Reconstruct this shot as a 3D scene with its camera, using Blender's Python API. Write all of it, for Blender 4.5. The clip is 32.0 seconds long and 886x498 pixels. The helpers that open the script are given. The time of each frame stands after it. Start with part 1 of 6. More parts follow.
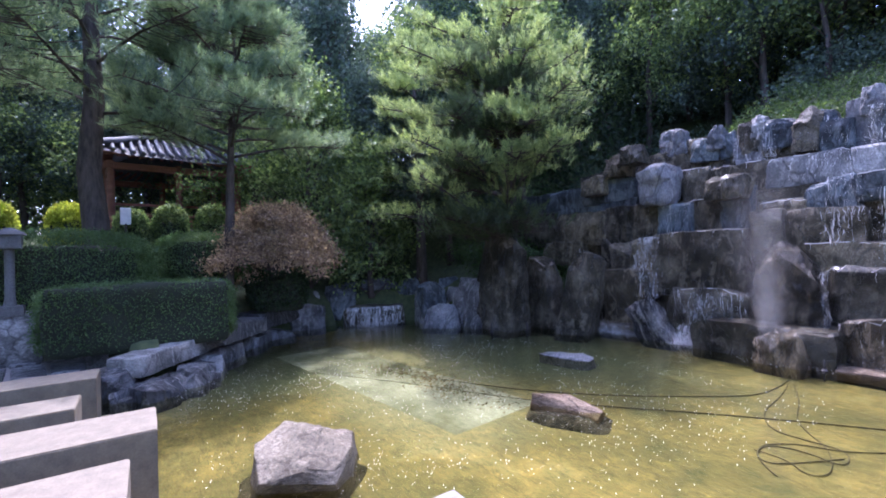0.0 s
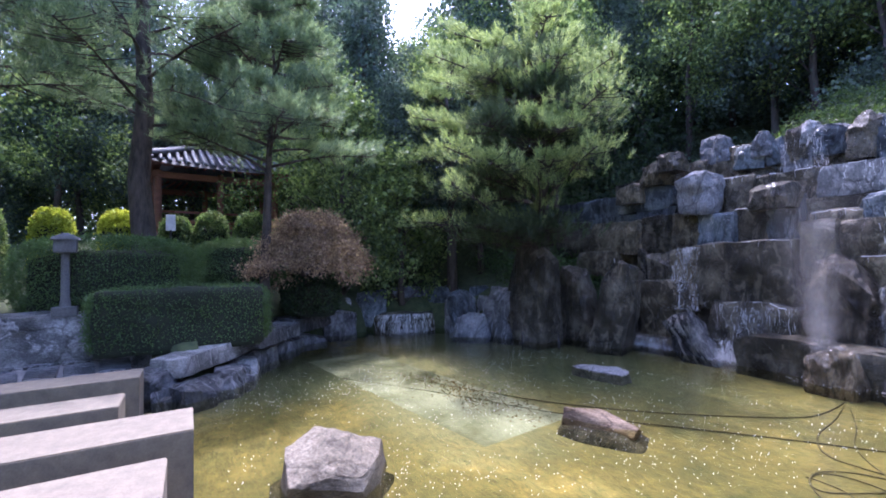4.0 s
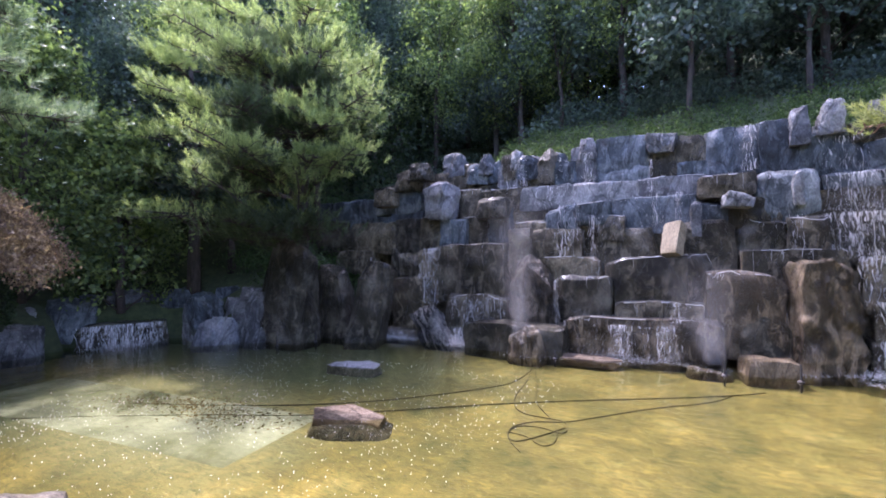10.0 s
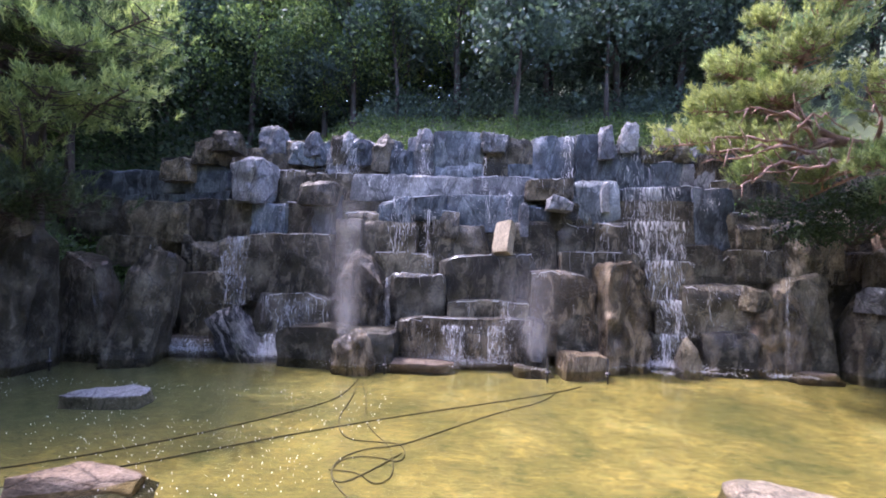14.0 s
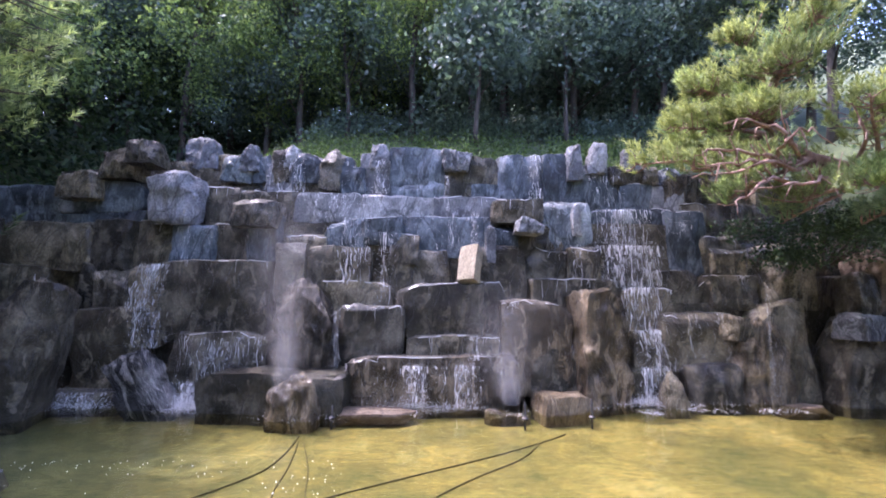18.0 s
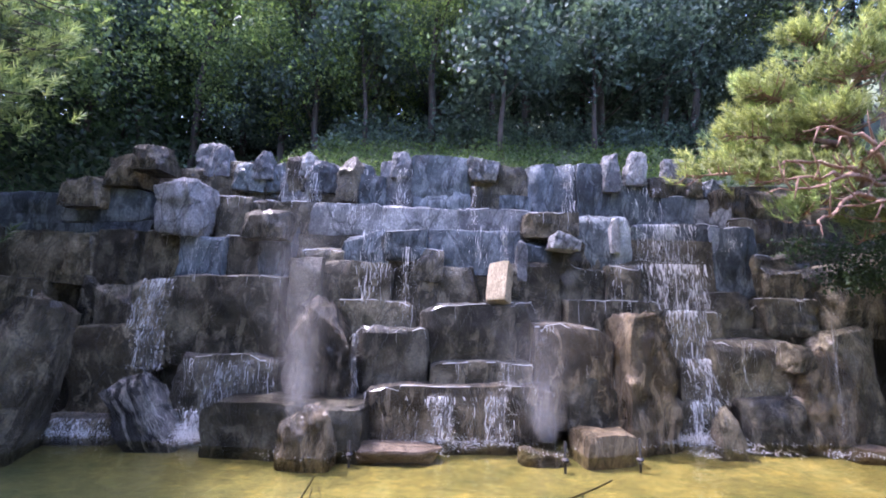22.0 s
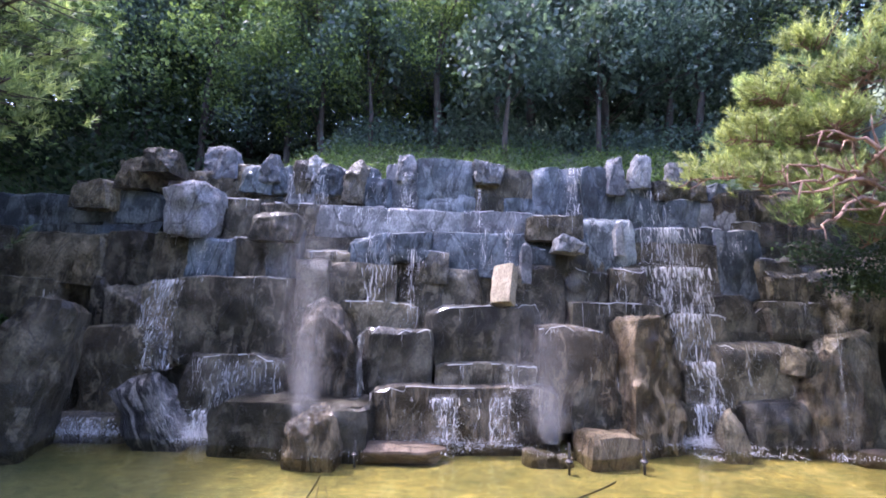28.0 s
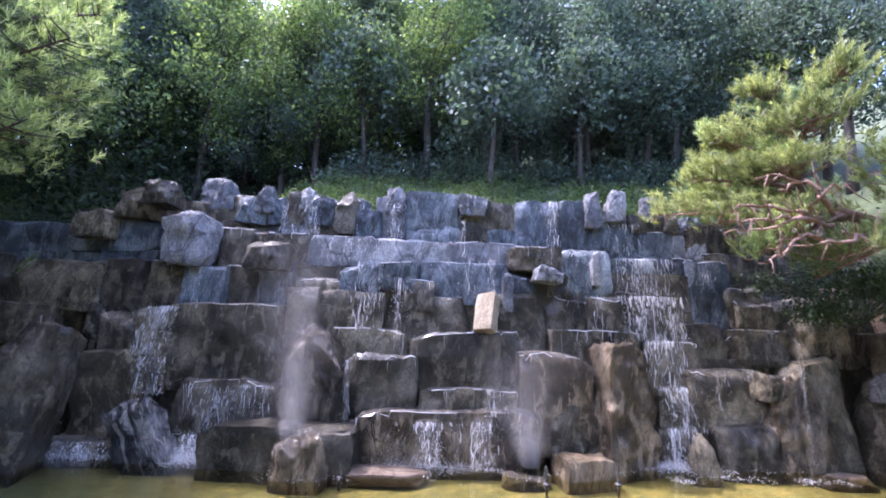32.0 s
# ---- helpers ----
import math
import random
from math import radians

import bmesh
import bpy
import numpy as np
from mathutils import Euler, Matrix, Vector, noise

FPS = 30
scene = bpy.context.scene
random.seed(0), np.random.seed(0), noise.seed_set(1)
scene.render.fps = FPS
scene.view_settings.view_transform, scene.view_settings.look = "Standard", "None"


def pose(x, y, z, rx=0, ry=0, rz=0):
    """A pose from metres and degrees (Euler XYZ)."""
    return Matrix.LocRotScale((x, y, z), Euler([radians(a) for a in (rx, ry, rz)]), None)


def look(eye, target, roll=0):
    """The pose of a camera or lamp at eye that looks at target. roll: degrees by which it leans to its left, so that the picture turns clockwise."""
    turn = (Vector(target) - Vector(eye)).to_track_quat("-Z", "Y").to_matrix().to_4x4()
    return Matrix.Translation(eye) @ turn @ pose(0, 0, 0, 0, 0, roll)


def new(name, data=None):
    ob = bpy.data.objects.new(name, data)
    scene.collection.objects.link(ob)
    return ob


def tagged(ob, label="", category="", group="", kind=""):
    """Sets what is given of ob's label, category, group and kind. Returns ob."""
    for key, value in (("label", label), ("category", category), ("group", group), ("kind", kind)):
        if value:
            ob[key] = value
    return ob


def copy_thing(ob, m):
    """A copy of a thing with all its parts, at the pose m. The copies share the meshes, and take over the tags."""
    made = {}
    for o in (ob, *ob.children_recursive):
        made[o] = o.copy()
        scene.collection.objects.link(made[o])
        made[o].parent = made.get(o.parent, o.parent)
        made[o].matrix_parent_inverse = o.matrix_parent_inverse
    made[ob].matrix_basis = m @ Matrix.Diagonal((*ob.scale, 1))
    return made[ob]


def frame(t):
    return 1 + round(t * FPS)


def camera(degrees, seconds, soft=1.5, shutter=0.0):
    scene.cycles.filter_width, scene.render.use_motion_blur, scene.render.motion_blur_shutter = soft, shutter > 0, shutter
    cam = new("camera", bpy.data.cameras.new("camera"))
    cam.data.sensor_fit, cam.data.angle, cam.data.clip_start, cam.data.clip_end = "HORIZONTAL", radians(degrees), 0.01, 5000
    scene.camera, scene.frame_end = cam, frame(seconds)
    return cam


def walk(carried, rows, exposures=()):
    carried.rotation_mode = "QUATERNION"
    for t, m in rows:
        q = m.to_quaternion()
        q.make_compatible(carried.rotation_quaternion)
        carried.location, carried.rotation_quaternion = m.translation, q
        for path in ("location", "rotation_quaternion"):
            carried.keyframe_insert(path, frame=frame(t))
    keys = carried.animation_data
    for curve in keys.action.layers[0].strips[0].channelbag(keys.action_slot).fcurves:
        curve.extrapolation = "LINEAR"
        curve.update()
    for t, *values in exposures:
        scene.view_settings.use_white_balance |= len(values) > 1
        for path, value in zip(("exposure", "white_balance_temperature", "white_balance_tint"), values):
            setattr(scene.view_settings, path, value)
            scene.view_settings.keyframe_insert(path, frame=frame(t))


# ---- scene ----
cam = camera(91.44, 32.0, soft=1.8)
EXPOSURES = [(0, 1.78, 5150, 34), (5, 1.78, 5150, 34), (8, 1.78, 5300, 35), (12, 1.9, 5500, 34), (17, 2.12, 5500, 35), (32, 2.25, 5400, 33)]
PATH = [
    (0, (0.907, -2.864, 2.495), (-3.225, -0.049, 2.574), -1.87),
    (0.5, (0.920, -2.867, 2.509), (-3.295, -0.179, 2.590), -1.79),
    (1, (0.927, -2.866, 2.512), (-3.343, -0.266, 2.603), -1.76),
    (1.5, (0.930, -2.863, 2.510), (-3.366, -0.306, 2.615), -1.61),
    (2, (0.930, -2.859, 2.509), (-3.398, -0.357, 2.632), -1.56),
    (2.5, (0.924, -2.853, 2.505), (-3.420, -0.381, 2.641), -1.52),
    (4.5, (0.883, -2.838, 2.497), (-3.418, -0.295, 2.692), -0.92),
    (5, (0.879, -2.832, 2.492), (-3.397, -0.247, 2.693), -0.68),
    (5.5, (0.862, -2.813, 2.486), (-3.341, -0.113, 2.688), -0.67),
    (6, (0.837, -2.787, 2.478), (-3.195, 0.164, 2.670), -0.59),
    (6.5, (0.816, -2.767, 2.472), (-3.080, 0.361, 2.664), -0.43),
    (7, (0.813, -2.753, 2.469), (-2.987, 0.491, 2.661), -0.57),
    (7.5, (0.829, -2.736, 2.469), (-2.739, 0.761, 2.661), -0.64),
    (8, (0.851, -2.713, 2.474), (-2.539, 0.959, 2.659), -0.67),
    (8.5, (0.874, -2.687, 2.478), (-2.351, 1.130, 2.658), -0.76),
    (9, (0.900, -2.665, 2.479), (-2.028, 1.385, 2.636), -0.72),
    (9.5, (0.916, -2.652, 2.479), (-1.683, 1.617, 2.616), -0.89),
    (10, (0.915, -2.642, 2.478), (-1.530, 1.717, 2.601), -0.90),
    (10.5, (0.882, -2.594, 2.476), (-1.382, 1.862, 2.586), -0.78),
    (11, (0.806, -2.476, 2.467), (-1.198, 2.104, 2.563), -0.50),
    (11.5, (0.702, -2.315, 2.442), (-1.016, 2.379, 2.549), -0.21),
    (12, (0.588, -2.140, 2.394), (-0.776, 2.669, 2.517), 0.10),
    (12.5, (0.476, -1.957, 2.330), (-0.532, 2.938, 2.460), 0.44),
    (13, (0.378, -1.768, 2.277), (-0.428, 3.165, 2.424), 0.89),
    (13.5, (0.307, -1.568, 2.271), (-0.361, 3.384, 2.424), 1.02),
    (14, (0.273, -1.358, 2.316), (-0.245, 3.614, 2.449), 1.00),
    (14.5, (0.263, -1.134, 2.383), (-0.118, 3.850, 2.494), 0.91),
    (16.5, (0.111, -0.422, 2.253), (0.068, 4.573, 2.482), 1.28),
    (17, (0.063, -0.309, 2.247), (0.071, 4.681, 2.569), 1.06),
    (17.5, (0.015, -0.209, 2.255), (0.050, 4.772, 2.687), 0.65),
    (18, (-0.031, -0.115, 2.270), (0.020, 4.859, 2.770), 0.28),
    (18.5, (-0.075, -0.022, 2.290), (-0.023, 4.946, 2.849), 0.05),
    (19, (-0.121, 0.071, 2.326), (-0.075, 5.036, 2.917), 0.13),
    (19.5, (-0.166, 0.167, 2.371), (-0.129, 5.131, 2.968), -0.01),
    (20, (-0.214, 0.263, 2.412), (-0.186, 5.227, 3.009), 0.19),
    (20.5, (-0.265, 0.352, 2.448), (-0.257, 5.317, 3.041), 0.34),
    (21, (-0.319, 0.440, 2.481), (-0.337, 5.405, 3.071), 0.57),
    (21.5, (-0.373, 0.533, 2.511), (-0.411, 5.498, 3.096), 0.91),
    (22, (-0.417, 0.629, 2.542), (-0.462, 5.595, 3.120), 1.09),
    (22.5, (-0.450, 0.722, 2.580), (-0.504, 5.689, 3.148), 1.16),
    (23, (-0.485, 0.808, 2.621), (-0.550, 5.776, 3.184), 1.05),
    (23.5, (-0.518, 0.875, 2.657), (-0.595, 5.844, 3.215), 0.88),
    (24, (-0.538, 0.900, 2.674), (-0.623, 5.869, 3.222), 0.86),
    (24.5, (-0.539, 0.879, 2.669), (-0.620, 5.848, 3.216), 0.91),
    (25, (-0.533, 0.837, 2.654), (-0.619, 5.806, 3.203), 0.95),
    (25.5, (-0.529, 0.792, 2.636), (-0.614, 5.760, 3.192), 1.04),
    (27.5, (-0.460, 0.599, 2.548), (-0.551, 5.562, 3.148), 1.18),
    (28, (-0.441, 0.553, 2.534), (-0.531, 5.516, 3.137), 1.33),
    (28.5, (-0.419, 0.504, 2.527), (-0.500, 5.465, 3.138), 1.41),
    (29, (-0.394, 0.447, 2.525), (-0.466, 5.406, 3.162), 1.46),
    (29.5, (-0.365, 0.388, 2.522), (-0.431, 5.342, 3.195), 1.53),
    (30, (-0.339, 0.329, 2.521), (-0.394, 5.277, 3.239), 1.51),
    (30.5, (-0.318, 0.267, 2.528), (-0.361, 5.208, 3.291), 1.54),
    (31, (-0.299, 0.202, 2.536), (-0.332, 5.136, 3.348), 1.62),
    (31.5, (-0.284, 0.140, 2.541), (-0.307, 5.065, 3.399), 1.55),
    (32, (-0.272, 0.080, 2.546), (-0.290, 4.998, 3.449), 1.57),
]
walk(cam, [(t, look(eye, target, roll)) for t, eye, target, roll in PATH], EXPOSURES)

# ---- world ----
SUN_AZ, SUN_EL = 66.0, 63.0   # degrees left of +y, and above the horizon
world = bpy.data.worlds.new("sky")
scene.world = world
world.use_nodes = True
wn = world.node_tree.nodes
sky = wn.new("ShaderNodeTexSky")
sky.sky_type, sky.sun_disc = "NISHITA", False
sky.dust_density = 3.8   # a hazy summer sky
sky.sun_elevation, sky.sun_rotation = radians(SUN_EL), radians(-SUN_AZ)
wn["Background"].inputs["Strength"].default_value = 0.27
world.node_tree.links.new(sky.outputs[0], wn["Background"].inputs["Color"])
sun = new("sun", bpy.data.lights.new("sun", "SUN"))
sun.data.energy, sun.data.angle, sun.data.color = 2.0, radians(0.5), (1.0, 0.93, 0.82)
to_sun = Vector((-math.sin(radians(SUN_AZ)) * math.cos(radians(SUN_EL)), math.cos(radians(SUN_AZ)) * math.cos(radians(SUN_EL)), math.sin(radians(SUN_EL))))
sun.matrix_world = look(to_sun * 60, (0, 0, 0))


# ---- materials ----
def material(name):
    m = bpy.data.materials.new(name)
    m.use_nodes = True
    nt = m.node_tree
    return m, nt, nt.nodes["Principled BSDF"]


def node(nt, kind, **values):
    n = nt.nodes.new(kind)
    for key, value in values.items():
        n.inputs[key.replace("_", " ")].default_value = value
    return n


def ramp(nt, source, stops):
    r = nt.nodes.new("ShaderNodeValToRGB")
    e = r.color_ramp.elements
    while len(e) < len(stops):
        e.new(0.5)
    for el, (at, col) in zip(e, stops):
        el.position, el.color = at, (*col, 1)
    nt.links.new(source, r.inputs[0])
    return r


def mix(nt, fac, a, b, how="MIX"):
    n = nt.nodes.new("ShaderNodeMix")
    n.data_type, n.blend_type = "RGBA", how
    for i, v in ((0, fac), (6, a), (7, b)):
        if isinstance(v, (int, float)):
            n.inputs[i].default_value = v
        elif isinstance(v, tuple):
            n.inputs[i].default_value = (*v, 1)
        else:
            nt.links.new(v, n.inputs[i])
    return n.outputs[2]


def coords(nt, scale=(1, 1, 1), kind="Object"):
    c = nt.nodes.new("ShaderNodeTexCoord")
    mp = nt.nodes.new("ShaderNodeMapping")
    mp.inputs["Scale"].default_value = scale
    nt.links.new(c.outputs[kind], mp.inputs[0])
    return mp.outputs[0]


def rock_material(name, dark, mid, pale, rough, vein=0.5, stretch=(1, 1, 3.5), wet=0.0, bump=0.5, split=0.5):
    """Banded gneiss: dark ground, pale streaks, fine grain and stains."""
    m, nt, b = material(name)
    lk = nt.links.new
    co = coords(nt)
    co2 = coords(nt, stretch)
    info = nt.nodes.new("ShaderNodeObjectInfo")
    big = node(nt, "ShaderNodeTexNoise", Scale=1.3, Detail=6.0, Roughness=0.6)
    big.noise_dimensions = "4D"
    mul = nt.nodes.new("ShaderNodeMath")
    mul.operation = "MULTIPLY"
    mul.inputs[1].default_value = 17.0
    lk(info.outputs["Random"], mul.inputs[0])
    lk(mul.outputs[0], big.inputs["W"])
    lk(co, big.inputs["Vector"])
    base = ramp(nt, big.outputs[0], [(0.33, dark), (0.5, mid), (0.74, pale)])
    veins = node(nt, "ShaderNodeTexNoise", Scale=2.4, Detail=8.0, Roughness=0.72, Distortion=0.6)
    lk(co2, veins.inputs["Vector"])
    vmask = ramp(nt, veins.outputs[0], [(0.52, (0, 0, 0)), (0.6, (vein, vein, vein)), (0.72, (0, 0, 0))])
    col = mix(nt, vmask.outputs[0], base.outputs[0], pale)
    grain = node(nt, "ShaderNodeTexNoise", Scale=21.0, Detail=6.0, Roughness=0.75)
    lk(co2, grain.inputs["Vector"])
    g = ramp(nt, grain.outputs[0], [(0.34, (0.5, 0.5, 0.5)), (0.5, (0.95, 0.95, 0.95)), (0.62, (1.25, 1.25, 1.23)), (0.72, (2.3, 2.24, 2.1))])
    col = mix(nt, 1.0, col, g.outputs[0], "MULTIPLY")
    # fracture lines
    crack = node(nt, "ShaderNodeTexVoronoi", Scale=1.5)
    crack.feature = "DISTANCE_TO_EDGE"
    lk(mix(nt, 0.3, co2, big.outputs["Color"]), crack.inputs["Vector"])
    cr = ramp(nt, crack.outputs["Distance"], [(0.0, (1 - split,) * 3), (0.018, (1 - 0.36 * split,) * 3), (0.045, (1.0, 1.0, 1.0))])
    col = mix(nt, 1.0, col, cr.outputs[0], "MULTIPLY")
    tone = ramp(nt, info.outputs["Random"], [(0.0, (0.6, 0.61, 0.64)), (0.55, (0.95, 0.95, 0.97)), (1.0, (1.4, 1.36, 1.3))])
    col = mix(nt, 1.0, col, tone.outputs[0], "MULTIPLY")
    lk(col, b.inputs["Base Color"])
    rr = ramp(nt, big.outputs[0], [(0.35, (rough * 0.7,) * 3), (0.7, (rough * 1.15,) * 3)])
    lk(rr.outputs[0], b.inputs["Roughness"])
    b.inputs["Specular IOR Level"].default_value = 0.22
    if wet:
        b.inputs["Coat Weight"].default_value = wet
        b.inputs["Coat Roughness"].default_value = 0.15
    crag = node(nt, "ShaderNodeTexNoise", Scale=7.5, Detail=10.0, Roughness=0.74)
    lk(co2, crag.inputs["Vector"])
    bp = node(nt, "ShaderNodeBump", Strength=min(bump, 1.0), Distance=0.15 * max(bump, 0.6))
    lk(crag.outputs[0], bp.inputs["Height"])
    bp3 = node(nt, "ShaderNodeBump", Strength=0.8, Distance=0.03)
    lk(cr.outputs[0], bp3.inputs["Height"])
    lk(bp.outputs[0], bp3.inputs["Normal"])
    bp2 = node(nt, "ShaderNodeBump", Strength=min(1.0, bump), Distance=0.03)
    lk(grain.outputs[0], bp2.inputs["Height"])
    lk(bp3.outputs[0], bp2.inputs["Normal"])
    lk(bp2.outputs[0], b.inputs["Normal"])
    return m


WET = rock_material("wet_dark_stone", (0.014, 0.012, 0.0072), (0.07, 0.06, 0.036), (0.34, 0.295, 0.2), 0.45, 0.6, stretch=(1.7, 1.2, 1.0), wet=0.22, bump=0.95)
SLATE = rock_material("blue_grey_slate", (0.024, 0.0285, 0.0305), (0.073, 0.088, 0.093), (0.27, 0.3, 0.31), 0.5, 0.5, stretch=(1.6, 1.2, 0.7), wet=0.15, bump=0.6)
DRY = rock_material("grey_stone", (0.085, 0.087, 0.086), (0.175, 0.178, 0.175), (0.4, 0.4, 0.385), 0.62, 0.55, stretch=(1.4, 1.2, 0.8), bump=0.6)
PALE = rock_material("pale_stone", (0.22, 0.215, 0.2), (0.4, 0.385, 0.36), (0.64, 0.62, 0.585), 0.75, 0.4, stretch=(1.7, 1.2, 0.8), bump=0.8)
PINKISH = rock_material("pinkish_stone", (0.09, 0.074, 0.049), (0.2, 0.168, 0.113), (0.36, 0.307, 0.215), 0.8, 0.45, bump=0.65, split=0.4)
TAN = rock_material("tan_stone", (0.13, 0.107, 0.07), (0.28, 0.236, 0.16), (0.46, 0.395, 0.28), 0.8, 0.45, bump=0.65, split=0.35)
REDDISH = rock_material("reddish_stone", (0.1, 0.069, 0.042), (0.21, 0.15, 0.094), (0.42, 0.325, 0.225), 0.75, 0.35, bump=0.7)
BROWN = rock_material("brown_wet_stone", (0.015, 0.012, 0.0068), (0.08, 0.062, 0.035), (0.4, 0.32, 0.21), 0.4, 0.65, stretch=(2.0, 1.2, 0.7), wet=0.15, bump=1.2)
CREAM = rock_material("cream_stone", (0.26, 0.205, 0.12), (0.44, 0.36, 0.225), (0.6, 0.51, 0.33), 0.75, 0.4, stretch=(2.0, 1.2, 1.0), split=0.12)
STREAK = rock_material("streaked_stone", (0.012, 0.0115, 0.011), (0.034, 0.033, 0.031), (0.36, 0.34, 0.31), 0.4, 0.9, stretch=(3.5, 2.0, 0.5), wet=0.15, bump=1.0)
BANK = rock_material("bank_stone", (0.035, 0.035, 0.033), (0.105, 0.105, 0.098), (0.42, 0.41, 0.39), 0.5, 0.6, stretch=(3, 1, 1.2), wet=0.1)


def leaf_material(name, dark, light, rough=0.5, through_it=0.45):
    m, nt, b = material(name)
    lk = nt.links.new
    geo = nt.nodes.new("ShaderNodeNewGeometry")
    big = node(nt, "ShaderNodeTexNoise", Scale=0.7, Detail=3.0)
    lk(coords(nt), big.inputs["Vector"])
    c1 = ramp(nt, geo.outputs["Random Per Island"], [(0.0, dark), (0.65, tuple((a + c) / 2 for a, c in zip(dark, light))), (1.0, light)])
    c2 = ramp(nt, big.outputs[0], [(0.3, (0.65, 0.7, 0.7)), (0.7, (1.25, 1.2, 1.1))])
    col = mix(nt, 1.0, c1.outputs[0], c2.outputs[0], "MULTIPLY")
    lk(col, b.inputs["Base Color"])
    b.inputs["Roughness"].default_value = rough
    tr = nt.nodes.new("ShaderNodeBsdfTranslucent")
    lk(mix(nt, 1.0, col, (1.4, 1.5, 0.95), "MULTIPLY"), tr.inputs["Color"])
    ms = nt.nodes.new("ShaderNodeMixShader")
    ms.inputs[0].default_value = through_it
    lk(b.outputs[0], ms.inputs[1])
    lk(tr.outputs[0], ms.inputs[2])
    lk(ms.outputs[0], nt.nodes["Material Output"].inputs["Surface"])
    return m


LEAF = leaf_material("broad_leaves", (0.045, 0.072, 0.062), (0.155, 0.21, 0.155), rough=0.6, through_it=0.35)
# leaf tone darkened so the colour itself carries the shade under trees
SHADE_LEAF = leaf_material("shade_dark_leaves", (0.02, 0.035, 0.018), (0.06, 0.1, 0.04))
LEAF_PALE = leaf_material("light_green_leaves", (0.06, 0.1, 0.04), (0.3, 0.38, 0.13), through_it=0.45)
NEEDLE = leaf_material("pine_needles", (0.145, 0.2, 0.085), (0.52, 0.58, 0.25))
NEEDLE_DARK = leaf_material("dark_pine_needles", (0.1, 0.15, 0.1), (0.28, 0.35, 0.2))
# NEEDLE darkened, with the crown's inner shade put into the colour
NEEDLE_SHADED = leaf_material("shaded_pine_needles", (0.045, 0.07, 0.04), (0.14, 0.18, 0.085))
MAPLE = leaf_material("red_maple_leaves", (0.16, 0.105, 0.075), (0.48, 0.34, 0.225), through_it=0.4)
AZALEA = leaf_material("azalea_leaves", (0.045, 0.08, 0.026), (0.14, 0.2, 0.06))
LITTER = leaf_material("brown_litter", (0.09, 0.06, 0.035), (0.22, 0.15, 0.085))
HEDGE = leaf_material("hedge_leaves", (0.07, 0.12, 0.045), (0.12, 0.19, 0.065))
YELLOW = leaf_material("yellow_green_leaves", (0.32, 0.36, 0.03), (0.72, 0.72, 0.1), through_it=0.5)


def bark_material(name, dark, light):
    m, nt, b = material(name)
    n1 = node(nt, "ShaderNodeTexNoise", Scale=9.0, Detail=8.0, Roughness=0.7)
    nt.links.new(coords(nt, (1, 1, 0.25)), n1.inputs["Vector"])
    nt.links.new(ramp(nt, n1.outputs[0], [(0.35, dark), (0.68, light)]).outputs[0], b.inputs["Base Color"])
    b.inputs["Roughness"].default_value = 0.9
    bp = node(nt, "ShaderNodeBump", Strength=0.9, Distance=0.04)
    nt.links.new(n1.outputs[0], bp.inputs["Height"])
    nt.links.new(bp.outputs[0], b.inputs["Normal"])
    return m


BARK = bark_material("grey_brown_bark", (0.035, 0.028, 0.022), (0.12, 0.095, 0.075))
BARK_PALE = bark_material("pale_grey_bark", (0.09, 0.08, 0.07), (0.24, 0.22, 0.2))
BARK_RED = bark_material("red_pine_bark", (0.14, 0.075, 0.05), (0.36, 0.23, 0.16))


def plain(name, a, c, rough=0.6, scale=12.0, bump=0.2, metal=0.0, stretch=(1, 1, 1)):
    m, nt, b = material(name)
    n1 = node(nt, "ShaderNodeTexNoise", Scale=scale, Detail=7.0, Roughness=0.65)
    nt.links.new(coords(nt, stretch), n1.inputs["Vector"])
    n2 = node(nt, "ShaderNodeTexNoise", Scale=scale * 0.12, Detail=3.0)
    nt.links.new(coords(nt, stretch), n2.inputs["Vector"])
    c1 = ramp(nt, n1.outputs[0], [(0.3, a), (0.7, c)]).outputs[0]
    c2 = ramp(nt, n2.outputs[0], [(0.3, (0.8, 0.8, 0.8)), (0.7, (1.12, 1.12, 1.12))]).outputs[0]
    nt.links.new(mix(nt, 1.0, c1, c2, "MULTIPLY"), b.inputs["Base Color"])
    b.inputs["Roughness"].default_value, b.inputs["Metallic"].default_value = rough, metal
    bp = node(nt, "ShaderNodeBump", Strength=bump, Distance=0.01)
    nt.links.new(n1.outputs[0], bp.inputs["Height"])
    nt.links.new(bp.outputs[0], b.inputs["Normal"])
    return m


SLAB = plain("pale_sunken_concrete", (0.27, 0.285, 0.225), (0.42, 0.43, 0.355), 0.9, 5.0, 0.4, stretch=(1, 2.5, 1))
nt = SLAB.node_tree
scum = node(nt, "ShaderNodeTexNoise", Scale=0.42, Detail=7.0, Roughness=0.65)
nt.links.new(coords(nt), scum.inputs["Vector"])
clean = nt.nodes["Principled BSDF"].inputs["Base Color"].links[0].from_socket
nt.links.new(mix(nt, ramp(nt, scum.outputs[0], [(0.44, (0, 0, 0)), (0.62, (0.85, 0.85, 0.85))]).outputs[0], clean, (0.1, 0.105, 0.055)), nt.nodes["Principled BSDF"].inputs["Base Color"])
GRANITE = plain("pale_granite", (0.142, 0.119, 0.08), (0.205, 0.175, 0.122), 0.8, 60.0)
SOIL = plain("soil_and_grass", (0.03, 0.045, 0.018), (0.09, 0.11, 0.04), 0.95, 5.0, 0.8)
PAVING = plain("paving_stone", (0.17, 0.155, 0.135), (0.27, 0.25, 0.222), 0.85, 20.0)
